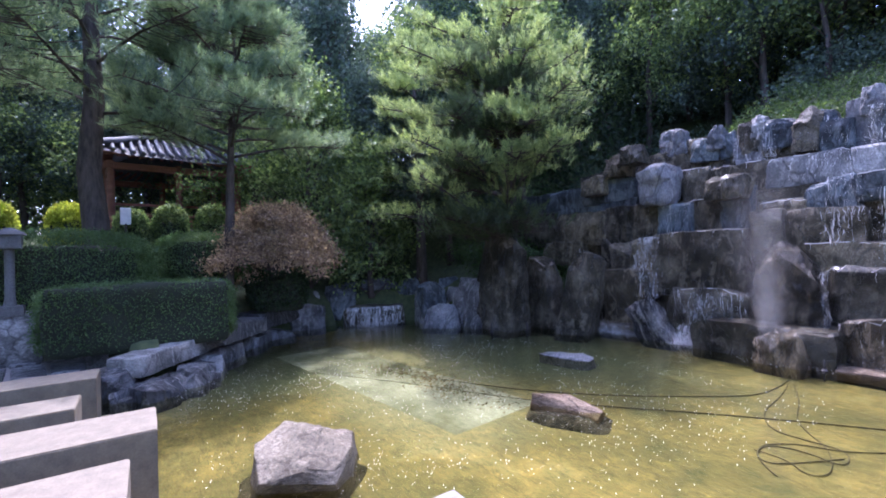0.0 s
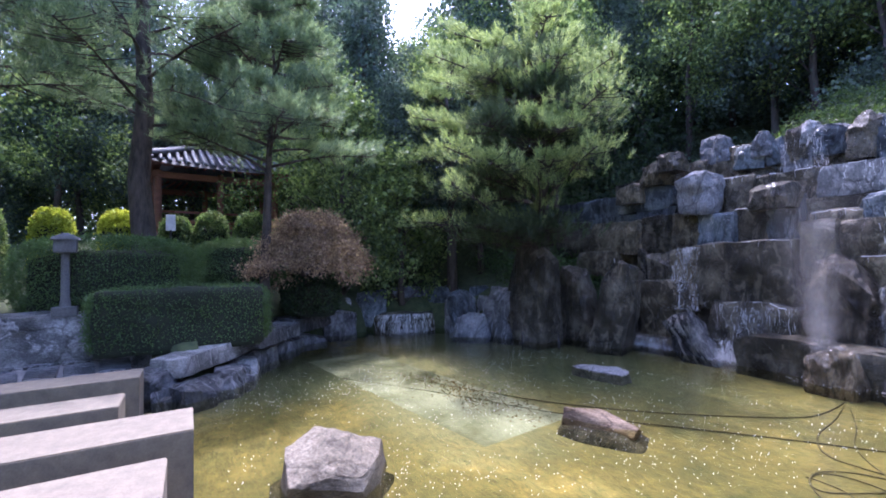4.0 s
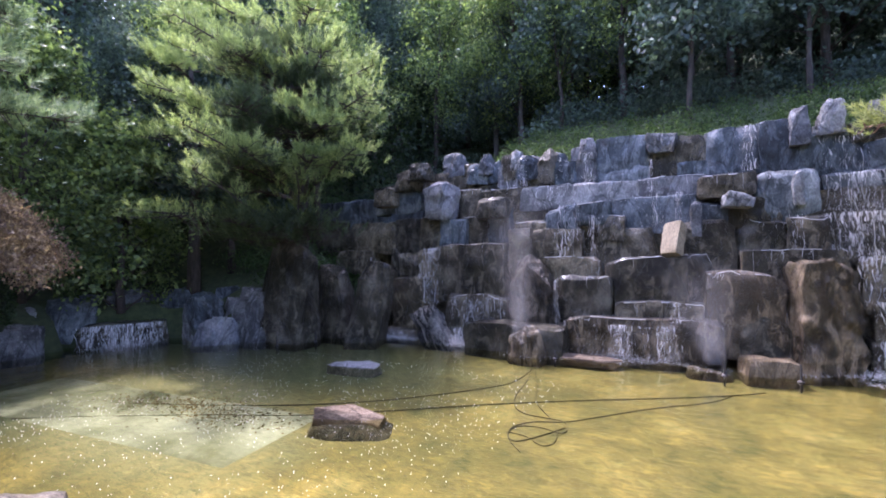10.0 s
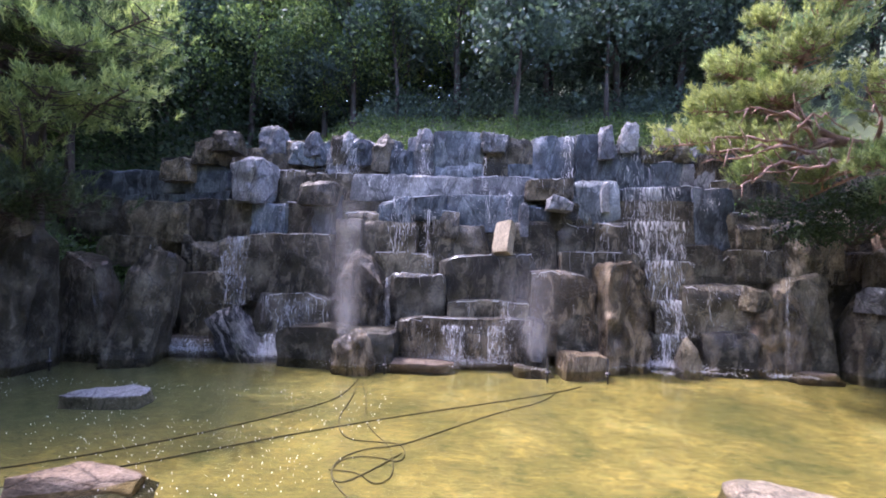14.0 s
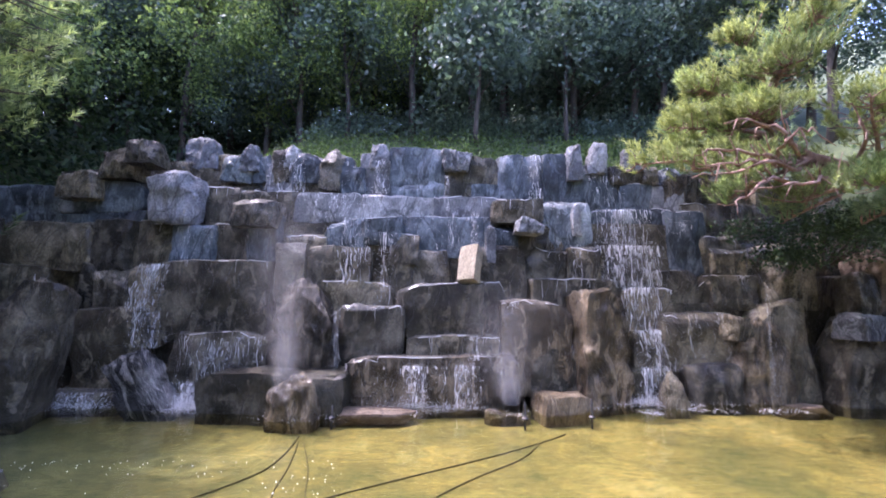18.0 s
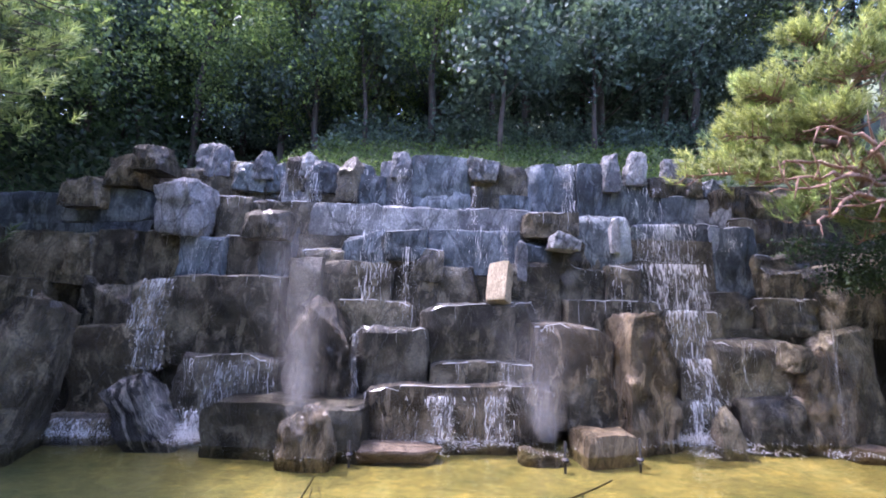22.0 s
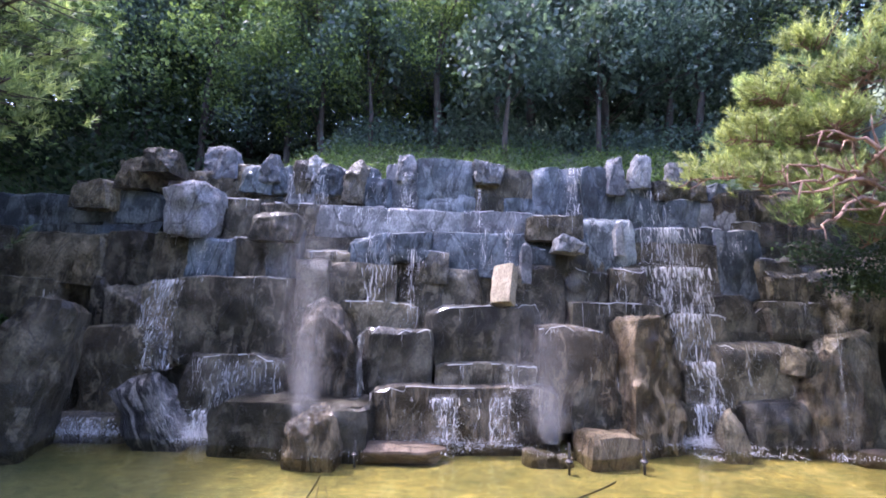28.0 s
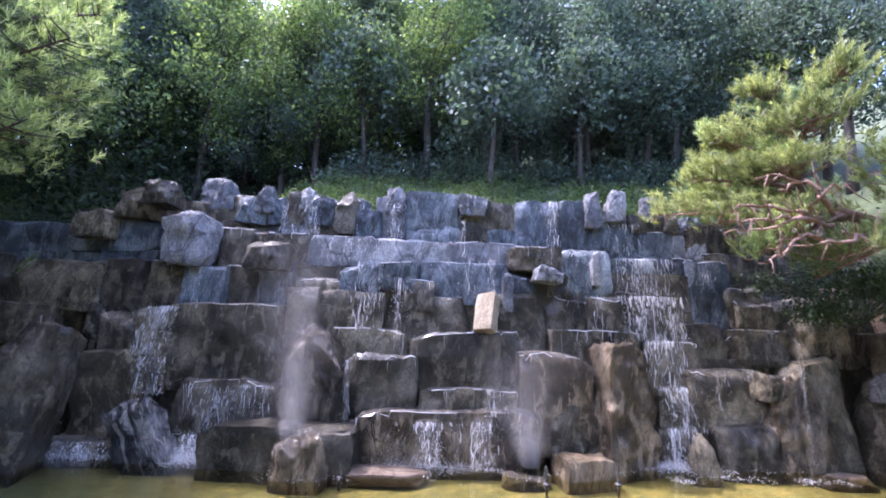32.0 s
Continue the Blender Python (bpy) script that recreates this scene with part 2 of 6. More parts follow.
TIMBER = plain("red_brown_timber", (0.16, 0.06, 0.04), (0.28, 0.12, 0.08), 0.6, 10.0, 0.3, stretch=(1, 1, 8))
ROOF_TILE = plain("grey_roof_tile", (0.075, 0.077, 0.08), (0.15, 0.152, 0.155), 0.7, 16.0)
WHITE_SIGN = plain("white_board", (0.7, 0.7, 0.68), (0.82, 0.82, 0.8), 0.6, 30.0)
METAL = plain("dull_pipe_metal", (0.05, 0.045, 0.04), (0.12, 0.11, 0.1), 0.6, 30.0, metal=0.8)
RUBBER = plain("black_cable", (0.04, 0.036, 0.022), (0.12, 0.1, 0.05), 0.7, 30.0)


def pool_floor_material():
    """Ochre, algal silt over a flat bed, with broad pale and green patches for sun and tree shade."""
    m, nt, b = material("silted_pool_bed")
    lk = nt.links.new
    co = coords(nt)
    n1 = node(nt, "ShaderNodeTexNoise", Scale=0.55, Detail=5.0, Roughness=0.6)
    n2 = node(nt, "ShaderNodeTexNoise", Scale=3.2, Detail=9.0, Roughness=0.75)
    lk(co, n1.inputs["Vector"]), lk(co, n2.inputs["Vector"])
    c1 = ramp(nt, n1.outputs[0], [(0.32, (0.08, 0.082, 0.027)), (0.48, (0.155, 0.132, 0.044)), (0.58, (0.21, 0.174, 0.06)), (0.7, (0.3, 0.26, 0.12))])
    c2 = ramp(nt, n2.outputs[0], [(0.3, (0.5, 0.58, 0.55)), (0.46, (0.95, 0.97, 0.95)), (0.55, (1.05, 1.0, 1.0)), (0.68, (1.6, 1.5, 1.3))])
    col = mix(nt, 1.0, c1.outputs[0], c2.outputs[0], "MULTIPLY")
    # a broad pale patch with soft, ragged edges: sunlight painted on the bed
    mp = nt.nodes.new("ShaderNodeMapping")
    mp.vector_type = "TEXTURE"
    mp.inputs["Location"].default_value = (-7.2, 2.1, -0.2)
    mp.inputs["Rotation"].default_value = (0, 0, radians(-12))
    mp.inputs["Scale"].default_value = (3.6, 1.75, 1)
    lk(nt.nodes.new("ShaderNodeTexCoord").outputs["Object"], mp.inputs[0])
    wob = mix(nt, 0.22, mp.outputs[0], n2.outputs["Color"])
    ln = nt.nodes.new("ShaderNodeVectorMath")
    ln.operation = "LENGTH"
    lk(wob, ln.inputs[0])
    sun_patch = ramp(nt, ln.outputs["Value"], [(0.6, (0.7, 0.7, 0.7)), (1.0, (0, 0, 0))])
    # dark green over the deeper end and along the bank: tree shade painted in
    for place, size in (((-8.2, 6.2, -0.2), (6.2, 2.7, 1)), ((-10.2, -0.6, -0.2), (2.6, 3.2, 1))):
        am = nt.nodes.new("ShaderNodeMapping")
        am.vector_type = "TEXTURE"
        am.inputs["Location"].default_value, am.inputs["Scale"].default_value = place, size
        lk(nt.nodes.new("ShaderNodeTexCoord").outputs["Object"], am.inputs[0])
        al = nt.nodes.new("ShaderNodeVectorMath")
        al.operation = "LENGTH"
        lk(mix(nt, 0.25, am.outputs[0], n2.outputs["Color"]), al.inputs[0])
        shade_mask = ramp(nt, al.outputs["Value"], [(0.5, (0.9, 0.9, 0.9)), (0.95, (0, 0, 0))])
        col = mix(nt, shade_mask.outputs[0], col, mix(nt, n2.outputs[0], (0.045, 0.064, 0.042), (0.13, 0.145, 0.085)))
    col = mix(nt, sun_patch.outputs[0], col, (0.26, 0.255, 0.165))
    # small pale and dark flecks, drawn out along the pool
    n3 = node(nt, "ShaderNodeTexNoise", Scale=6.5, Detail=6.0, Roughness=0.7, Distortion=0.7)
    lk(coords(nt, (0.6, 1.5, 1)), n3.inputs["Vector"])
    c3 = ramp(nt, n3.outputs[0], [(0.32, (0.68, 0.7, 0.68)), (0.5, (1.0, 1.0, 1.0)), (0.62, (1.12, 1.1, 1.05)), (0.7, (1.55, 1.5, 1.4))])
    col = mix(nt, 1.0, col, c3.outputs[0], "MULTIPLY")
    # fine ripple marks and dark specks in the silt
    n4 = node(nt, "ShaderNodeTexNoise", Scale=13.0, Detail=8.0, Roughness=0.8, Distortion=1.2)
    lk(coords(nt, (0.45, 1.9, 1)), n4.inputs["Vector"])
    c4 = ramp(nt, n4.outputs[0], [(0.36, (0.45, 0.5, 0.5)), (0.47, (0.93, 0.94, 0.93)), (0.56, (1.08, 1.06, 1.0)), (0.66, (1.5, 1.45, 1.3))])
    col = mix(nt, 1.0, col, c4.outputs[0], "MULTIPLY")
    lk(col, b.inputs["Base Color"])
    b.inputs["Roughness"].default_value = 0.9
    bp = node(nt, "ShaderNodeBump", Strength=0.6, Distance=0.05)
    lk(n2.outputs[0], bp.inputs["Height"])
    lk(bp.outputs[0], b.inputs["Normal"])
    return m


def water_material(name, tint, rough, wave, scale, stretch=(1, 1, 1)):
    m, nt, _ = material(name)
    lk = nt.links.new
    nt.nodes.remove(nt.nodes["Principled BSDF"])
    n1 = node(nt, "ShaderNodeTexNoise", Scale=scale, Detail=4.0, Roughness=0.55)
    lk(coords(nt, stretch), n1.inputs["Vector"])
    bp = node(nt, "ShaderNodeBump", Strength=wave, Distance=0.05)
    lk(n1.outputs[0], bp.inputs["Height"])
    fr = node(nt, "ShaderNodeFresnel", IOR=1.33)
    lk(bp.outputs[0], fr.inputs["Normal"])
    tr = nt.nodes.new("ShaderNodeBsdfTransparent")
    tr.inputs["Color"].default_value = (*tint, 1)
    gl = node(nt, "ShaderNodeBsdfGlossy", Roughness=rough)
    lk(bp.outputs[0], gl.inputs["Normal"])
    ms = nt.nodes.new("ShaderNodeMixShader")
    lk(fr.outputs[0], ms.inputs[0]), lk(tr.outputs[0], ms.inputs[1]), lk(gl.outputs[0], ms.inputs[2])
    lk(ms.outputs[0], nt.nodes["Material Output"].inputs["Surface"])
    return m


def white_water(name, alpha=None, glow=0.6, streak=None):
    """Aerated water: white, and bright with the sun behind it. streak breaks it into threads."""
    m, nt, b = material(name)
    lk = nt.links.new
    b.inputs["Base Color"].default_value = (0.9, 0.89, 0.86, 1)
    b.inputs["Roughness"].default_value = 0.3
    tl = nt.nodes.new("ShaderNodeBsdfTranslucent")
    tl.inputs["Color"].default_value = (0.95, 0.93, 0.89, 1)
    body = nt.nodes.new("ShaderNodeMixShader")
    body.inputs[0].default_value = glow
    lk(b.outputs[0], body.inputs[1]), lk(tl.outputs[0], body.inputs[2])
    clear = nt.nodes.new("ShaderNodeBsdfTransparent")
    out = nt.nodes.new("ShaderNodeMixShader")
    lk(clear.outputs[0], out.inputs[1]), lk(body.outputs[0], out.inputs[2])
    if streak:
        n1 = node(nt, "ShaderNodeTexNoise", Scale=9.0, Detail=5.0, Roughness=0.6)
        lk(coords(nt, streak), n1.inputs["Vector"])
        r = ramp(nt, n1.outputs[0], [(0.38, (0.06, 0.06, 0.06)), (0.6, (0.95, 0.95, 0.95))])
        lk(r.outputs[0], out.inputs[0])
    else:
        out.inputs[0].default_value = alpha
    lk(out.outputs[0], nt.nodes["Material Output"].inputs["Surface"])
    return m


MIST = white_water("fine_mist", 0.06, 0.7)
# sunlit needle tone for the red pine; its shaded boughs take NEEDLE_DARK
NEEDLE_SUN = leaf_material("sunlit_pine_needles", (0.13, 0.155, 0.06), (0.36, 0.385, 0.165))
# near-black: the shade inside a hedge is put into this colour
HEDGE_CORE = plain("shaded_hedge_twigs", (0.012, 0.018, 0.008), (0.03, 0.035, 0.015), 0.95, 20.0)
POOL_BED = pool_floor_material()
WATER = water_material("pool_water", (0.82, 0.82, 0.63), 0.03, 0.4, 2.6)
def film_material():
    """Thin torn sheets of falling water: lacy vertical threads with open gaps."""
    m = white_water("torn_water_film", streak=(2.4, 1, 0.38))
    nt = m.node_tree
    lk = nt.links.new
    out = [n for n in nt.nodes if n.type == "MIX_SHADER" and n.inputs[0].is_linked][0]
    thread = out.inputs[0].links[0].from_socket
    gap = node(nt, "ShaderNodeTexNoise", Scale=3.6, Detail=5.0, Roughness=0.65, Distortion=0.8)
    lk(coords(nt, (1.6, 1, 0.9)), gap.inputs["Vector"])
    r = ramp(nt, gap.outputs[0], [(0.42, (0.05, 0.05, 0.05)), (0.64, (0.8, 0.8, 0.8))])
    mm = nt.nodes.new("ShaderNodeMath")
    mm.operation = "MULTIPLY"
    lk(thread, mm.inputs[0]), lk(r.outputs[0], mm.inputs[1])
    thin = nt.nodes.new("ShaderNodeAttribute")
    thin.attribute_name = "thickness"
    m2 = nt.nodes.new("ShaderNodeMath")
    m2.operation = "MULTIPLY"
    lk(mm.outputs[0], m2.inputs[0]), lk(thin.outputs["Fac"], m2.inputs[1])
    lk(m2.outputs[0], out.inputs[0])
    return m


def skim_material():
    """A skim of water running over stone: thin, broken, its white painting the sun on wet tops."""
    m = white_water("sunlit_skim_of_water", streak=(1.1, 1.1, 0.6))
    r = [n for n in m.node_tree.nodes if n.type == "VALTORGB"][0].color_ramp.elements
    r[0].position, r[0].color = 0.48, (0.02, 0.02, 0.02, 1)
    r[1].position, r[1].color = 0.7, (0.24, 0.23, 0.21, 1)
    return m


SKIM = skim_material()
FILM = film_material()
FOAM = white_water("white_water", streak=(2.6, 1, 0.3))
DROPS = white_water("white_droplets", 0.85, 0.5)


# ---- builders ----
def mesh_object(name, bm, mat, parent=None, smooth=None):
    me = bpy.data.meshes.new(name)
    bm.to_mesh(me)
    bm.free()
    if smooth is not None:
        me.shade_smooth()
        if smooth < 180:
            me.set_sharp_from_angle(angle=radians(smooth))
    me.materials.append(mat)
    ob = new(name, me)
    ob.parent = parent
    return ob


def part(name, bm, mat, parent, label="", smooth=None):
    ob = mesh_object(name, bm, mat, parent, smooth)
    return tagged(ob, label) if label else ob


def empty(name, at, label, category, group="", kind=""):
    ob = new(name)
    ob.location = at
    ob.empty_display_size = 0.1
    if kind != "structure":
        settle(ob)
    return tagged(ob, label, category, group, kind)


def boulder_bm(w, d, h, seed, rough=0.05, taper=0.0, lean=0.0, points=34, power=6.0):
    """An angular boulder that stands on its origin: the hull of random points in a box, its facets split and roughened."""
    rng = random.Random(seed)
    bm = bmesh.new()
    for i in range(points):
        p = Vector((rng.uniform(-1, 1), rng.uniform(-1, 1), rng.uniform(-1, 1)))
        k = (abs(p.x) ** power + abs(p.y) ** power + abs(p.z) ** power) ** (1 / power)
        p = p / k * rng.uniform(0.86, 1.0)
        bm.verts.new((p.x * w / 2, p.y * d / 2, p.z * h / 2))
    for sx, sy in ((-1, -1), (1, -1), (1, 1), (-1, 1)):
        bm.verts.new((sx * w * rng.uniform(0.36, 0.47), sy * d * rng.uniform(0.36, 0.47), -h / 2))
    out = bmesh.ops.convex_hull(bm, input=bm.verts[:])
    loose = [e for e in out["geom_interior"] + out["geom_unused"] if isinstance(e, bmesh.types.BMVert)]
    bmesh.ops.delete(bm, geom=list(set(loose)), context="VERTS")
    for _ in range(4):
        far = [e for e in bm.edges if e.calc_length() > max(w, h) * 0.065]
        if not far:
            break
        bmesh.ops.subdivide_edges(bm, edges=far, cuts=1)
        bmesh.ops.triangulate(bm, faces=[f for f in bm.faces if len(f.verts) > 4])
    bmesh.ops.triangulate(bm, faces=bm.faces[:])
    off = Vector((rng.uniform(-50, 50), rng.uniform(-50, 50), rng.uniform(-50, 50)))
    size = min(w, h, max(d, 0.2))
    for v in bm.verts:
        q = v.co.copy()
        s = q / max(size, 0.35)
        k = noise.fractal(s * 2.2 + off, 0.8, 2.1, 4) * rough + (0.3 - abs(noise.noise(Vector((s.x * 6, s.y * 6, s.z * 2.0)) + off))) * rough * 1.3
        q += q.normalized() * k * size
        up = (q.z + h / 2) / h
        v.co = (q.x * (1 - taper * up) + lean * up * h, q.y * (1 - taper * 0.6 * up), q.z + h / 2)
    bmesh.ops.recalc_face_normals(bm, faces=bm.faces[:])
    return bm


def rock_bm(w, d, h, seed, block=12.0, cuts=10, facets=9, rough=0.05, taper=0.0, lean=0.0):
    """A stone of w x d x h that stands on its origin: split from a block by random planes, then chipped and roughened.
    block above 6 keeps a squared shape; below, the planes cut deeper and leave an angular boulder."""
    rng = random.Random(seed)
    bm = bmesh.new()
    bmesh.ops.create_cube(bm, size=2)
    bmesh.ops.subdivide_edges(bm, edges=bm.edges[:], cuts=cuts, use_grid_fill=True)
    planes = []
    for _ in range(facets if block > 6 else facets + 7):
        n = Vector((rng.uniform(-1, 1), rng.uniform(-1, 0.8), rng.uniform(-0.6, 1)))
        if block <= 6:
            n = n.normalized()
            c = (abs(n.x) + abs(n.y) + abs(n.z)) * rng.uniform(0.6, 0.82)
        else:
            if rng.random() < 0.6:
                n[rng.randrange(3)] *= 0.15
            n = n.normalized()
            c = (abs(n.x) + abs(n.y) + abs(n.z)) * rng.uniform(0.8, 0.96)
        planes.append((n, c))
    if block > 6:
        for _ in range(4):
            n = Vector((rng.uniform(-0.3, 0.3), -1, rng.uniform(-0.3, 0.25))).normalized()
            planes.append((n, (abs(n.x) + abs(n.y) + abs(n.z)) * rng.uniform(0.86, 0.95)))
    off = Vector((rng.uniform(-50, 50), rng.uniform(-50, 50), rng.uniform(-50, 50)))
    size = min(w, h, max(d, 0.2))
    e = 36.0 if block > 6 else 14.0
    for v in bm.verts:
        p = v.co
        p = p / (abs(p.x) ** e + abs(p.y) ** e + abs(p.z) ** e) ** (1 / e)
        for n, c in planes:
            o = p.dot(n) - c
            if o > 0:
                p = p - n * o
        q = Vector((p.x * w / 2, p.y * d / 2, p.z * h / 2))
        s = q / max(size, 0.35)
        low = noise.fractal(s * 1.6 + off, 0.9, 2.1, 3) * rough
        ridge = (0.35 - abs(noise.noise(Vector((s.x * 4.2, s.y * 4.2, s.z * 1.6)) + off))) * rough * 0.9
        fine = noise.noise(s * 9 + off) * rough * 0.35
        q += p.normalized() * (low + ridge + fine) * size
        up = (q.z + h / 2) / h
        q.x *= 1 - taper * up
        q.y *= 1 - taper * 0.6 * up
        q.x += lean * up * h
        v.co = (q.x, q.y, q.z + h / 2)
    bmesh.ops.recalc_face_normals(bm, faces=bm.faces[:])
    return bm


def tube_bm(path, radii, sides=8, bm=None, rough=0.0):
    """A tapered tube along points."""
    bm = bm or bmesh.new()
    rings, pts = [], [Vector(p) for p in path]
    for i, p in enumerate(pts):
        way = (pts[min(i + 1, len(pts) - 1)] - pts[max(i - 1, 0)]).normalized()
        a = way.orthogonal().normalized()
        c = way.cross(a)
        ring = []
        for s in range(sides):
            t = 2 * math.pi * s / sides
            r = radii[i] * (1 + rough * noise.noise(p * 3 + Vector((s * 1.7, 0, 0))))
            ring.append(bm.verts.new(p + (a * math.cos(t) + c * math.sin(t)) * r))
        rings.append(ring)
    for r0, r1 in zip(rings, rings[1:]):
        best = min(range(sides), key=lambda k: (r0[0].co - r1[k].co).length)
        for s in range(sides):
            bm.faces.new((r0[s], r0[(s + 1) % sides], r1[(s + 1 + best) % sides], r1[(s + best) % sides]))
    bm.faces.new(rings[0][::-1]), bm.faces.new(rings[-1])
    return bm


def pydata(name, verts, faces, mat, parent=None, smooth=False):
    me = bpy.data.meshes.new(name)
    me.from_pydata(verts, [], faces)
    if smooth:
        me.shade_smooth()
    me.materials.append(mat)
    ob = new(name, me)
    ob.parent = parent
    return ob


def leaf_cloud(centres, per, size, spread, seed, shape="leaf", droop=0.3):
    """Many small leaves round the given clump centres: folded blades for leaves, thin needles in tufts."""
    rng = np.random.default_rng(seed)
    c = np.repeat(np.asarray(centres, float), per, axis=0)
    n = len(c)
    offs = rng.normal(size=(n, 3)) * np.asarray(spread)
    if shape == "leaf":
        c = c + offs
        a = rng.normal(size=(n, 3))
        a[:, 2] -= droop
        a /= np.linalg.norm(a, axis=1, keepdims=True)
        b = np.cross(a, rng.normal(size=(n, 3)))
        b /= np.linalg.norm(b, axis=1, keepdims=True)
        s = size * rng.uniform(0.6, 1.3, (n, 1))
        nrm = np.cross(a, b)
        v = np.stack([c - a * s * 0.5, c + b * s * 0.32 + nrm * s * 0.1, c + a * s * 0.55, c - b * s * 0.32 + nrm * s * 0.1], 1).reshape(-1, 3)
        f = [(i, i + 1, i + 2, i + 3) for i in range(0, 4 * n, 4)]
    else:
        a = offs / (np.linalg.norm(offs, axis=1, keepdims=True) + 1e-9)
        a[:, 2] += 0.45
        a /= np.linalg.norm(a, axis=1, keepdims=True)
        s = size * rng.uniform(0.7, 1.2, (n, 1))
        b = np.cross(a, rng.normal(size=(n, 3)))
        b /= np.linalg.norm(b, axis=1, keepdims=True)
        c = c + offs * 0.25
        w = s * 0.055 + 0.003
        v = np.stack([c - b * w, c + b * w, c + a * s], 1).reshape(-1, 3)
        f = [(i, i + 1, i + 2) for i in range(0, 3 * n, 3)]
    return v.tolist(), f


# ---- ground, pool ----
SHORE = [Vector(p) for p in ((-13.8, -5.8), (-13.6, -3.4), (-12.0, -2.6), (-10.6, -2.2), (-10.8, -1.2), (-13.4, 0.3), (-14.7, 1.5), (-15.2, 3.2), (-15.6, 4.8), (-14.4, 6.8), (-11.8, 7.5),
         (-9.9, 8.3), (-8.6, 10.0), (-6.0, 10.5), (9.4, 10.5), (10.8, 7.0), (10.8, -0.9), (-1.0, -0.9), (-1.7, -2.0), (-2.3, -5.8))]


def shore_distance(x, y):
    """Metres from the pool's edge, negative inside."""
    p, best, inside = Vector((x, y)), 1e9, False
    for a, c in zip(SHORE, SHORE[1:] + SHORE[:1]):
        ab = c - a
        t = max(0, min(1, (p - a).dot(ab) / ab.length_squared))
        best = min(best, (p - a - ab * t).length)
        if (a.y > y) != (c.y > y) and x < a.x + (y - a.y) / (c.y - a.y) * (c.x - a.x):
            inside = not inside
    return -best if inside else best


def step(a, c, v):
    t = max(0, min(1, (v - a) / (c - a)))
    return t * t * (3 - 2 * t)


def bank_height(x, y):
    d = shore_distance(x, y)
    if d < 0.35:
        return -0.9
    near = step(-2.5, -1.7, x) * step(0.2, -0.6, y)            # the paved terrace the pool is seen from
    left = 0.85 + 0.45 * step(0.3, 1.5, d) + 2.4 * step(1.5, 9, d) + 0.06 * min(max(d - 9, 0), 60)
    back = 5.6 * step(0.4, 1.0, d) + 0.5 * step(1.0, 3.0, d) + 0.5 * min(max(d - 1.5, 0), 45)
    hill = step(-8.5, -5.5, x + 0.35 * (9.5 - y)) * step(8.8, 10.4, y - 0.05 * abs(x))
    far_hill = step(2, 14, y) * step(0, 10, d) * 5
    h = left + (back - left) * hill + far_hill * (1 - hill)
    south = step(-5, -8, y)
    h = h * (1 - south) + (0.85 + 0.02 * min(d, 40)) * south
    h += 0.12 * noise.noise(Vector((x * 0.5, y * 0.5, 3))) * step(0.5, 2, d)
    return h * (1 - near) + 0.7 * near


# the left bank and the pool's west end are laid out on their own plan, which lies turned in the garden
SWING = pose(0.92, -2.87, 0, 0, 0, 6.2) @ pose(0.45, 2.87, 0)


def swing_share(x, y):
    """How far a place of that plan follows the turn: wholly on the bank, not at all at the falls."""
    k = step(5.0, 8.0, y)
    edge = -0.5 - 7.6 * k
    return step(edge, edge - 3.5 + 0.8 * k, x)


def swung(x, y, back=False):
    """A place of the bank's plan in the garden; back: the other way round."""
    if not back:
        w = swing_share(x, y)
        q = SWING @ Vector((x, y, 0))
        return x + (q.x - x) * w, y + (q.y - y) * w
    u, v = x, y
    for _ in range(8):
        p = swung(u, v)
        u, v = u + x - p[0], v + y - p[1]
    return u, v


def settle(ob):
    """Lays a thing of the bank's plan into the garden."""
    x, y = ob.location.x, ob.location.y
    w = swing_share(x, y)
    ob.location.x, ob.location.y = swung(x, y)
    ob.rotation_euler.z += radians(6.2) * w
    return ob


def ground_height(x, y):
    return bank_height(*swung(x, y, True))


def build_ground():
    n, verts, faces = 170, [], []
    for j in range(n):
        for i in range(n):
            u, v = 2 * i / (n - 1) - 1, 2 * j / (n - 1) - 1
            x = -2 + 24 * u + 420 * u ** 7
            y = 4 + 22 * v + 420 * v ** 7
            verts.append((x, y, ground_height(x, y)))
    for j in range(n - 1):
        for i in range(n - 1):
            a = j * n + i
            faces.append((a, a + 1, a + n + 1, a + n))
    ob = pydata("ground", verts, faces, SOIL, smooth=True)
    tagged(ob, "dark soil and rough grass rising round the pool", "ground", kind="structure")


build_ground()


def flat_sheet(name, z, mat, label, category, cells=1):
    bm = bmesh.new()
    bmesh.ops.create_grid(bm, x_segments=cells, y_segments=cells, size=1)
    for v in bm.verts:
        v.co = (v.co.x * 14.0 - 2.4, v.co.y * 9.0 + 2.6, z)
    return tagged(mesh_object(name, bm, mat), label, category, kind="structure")


flat_sheet("pool_floor", -0.2, POOL_BED, "ochre silted bed of a shallow garden pool", "pool floor")
flat_sheet("water", 0.0, WATER, "clear shallow yellow-green pool water with ripples", "water")


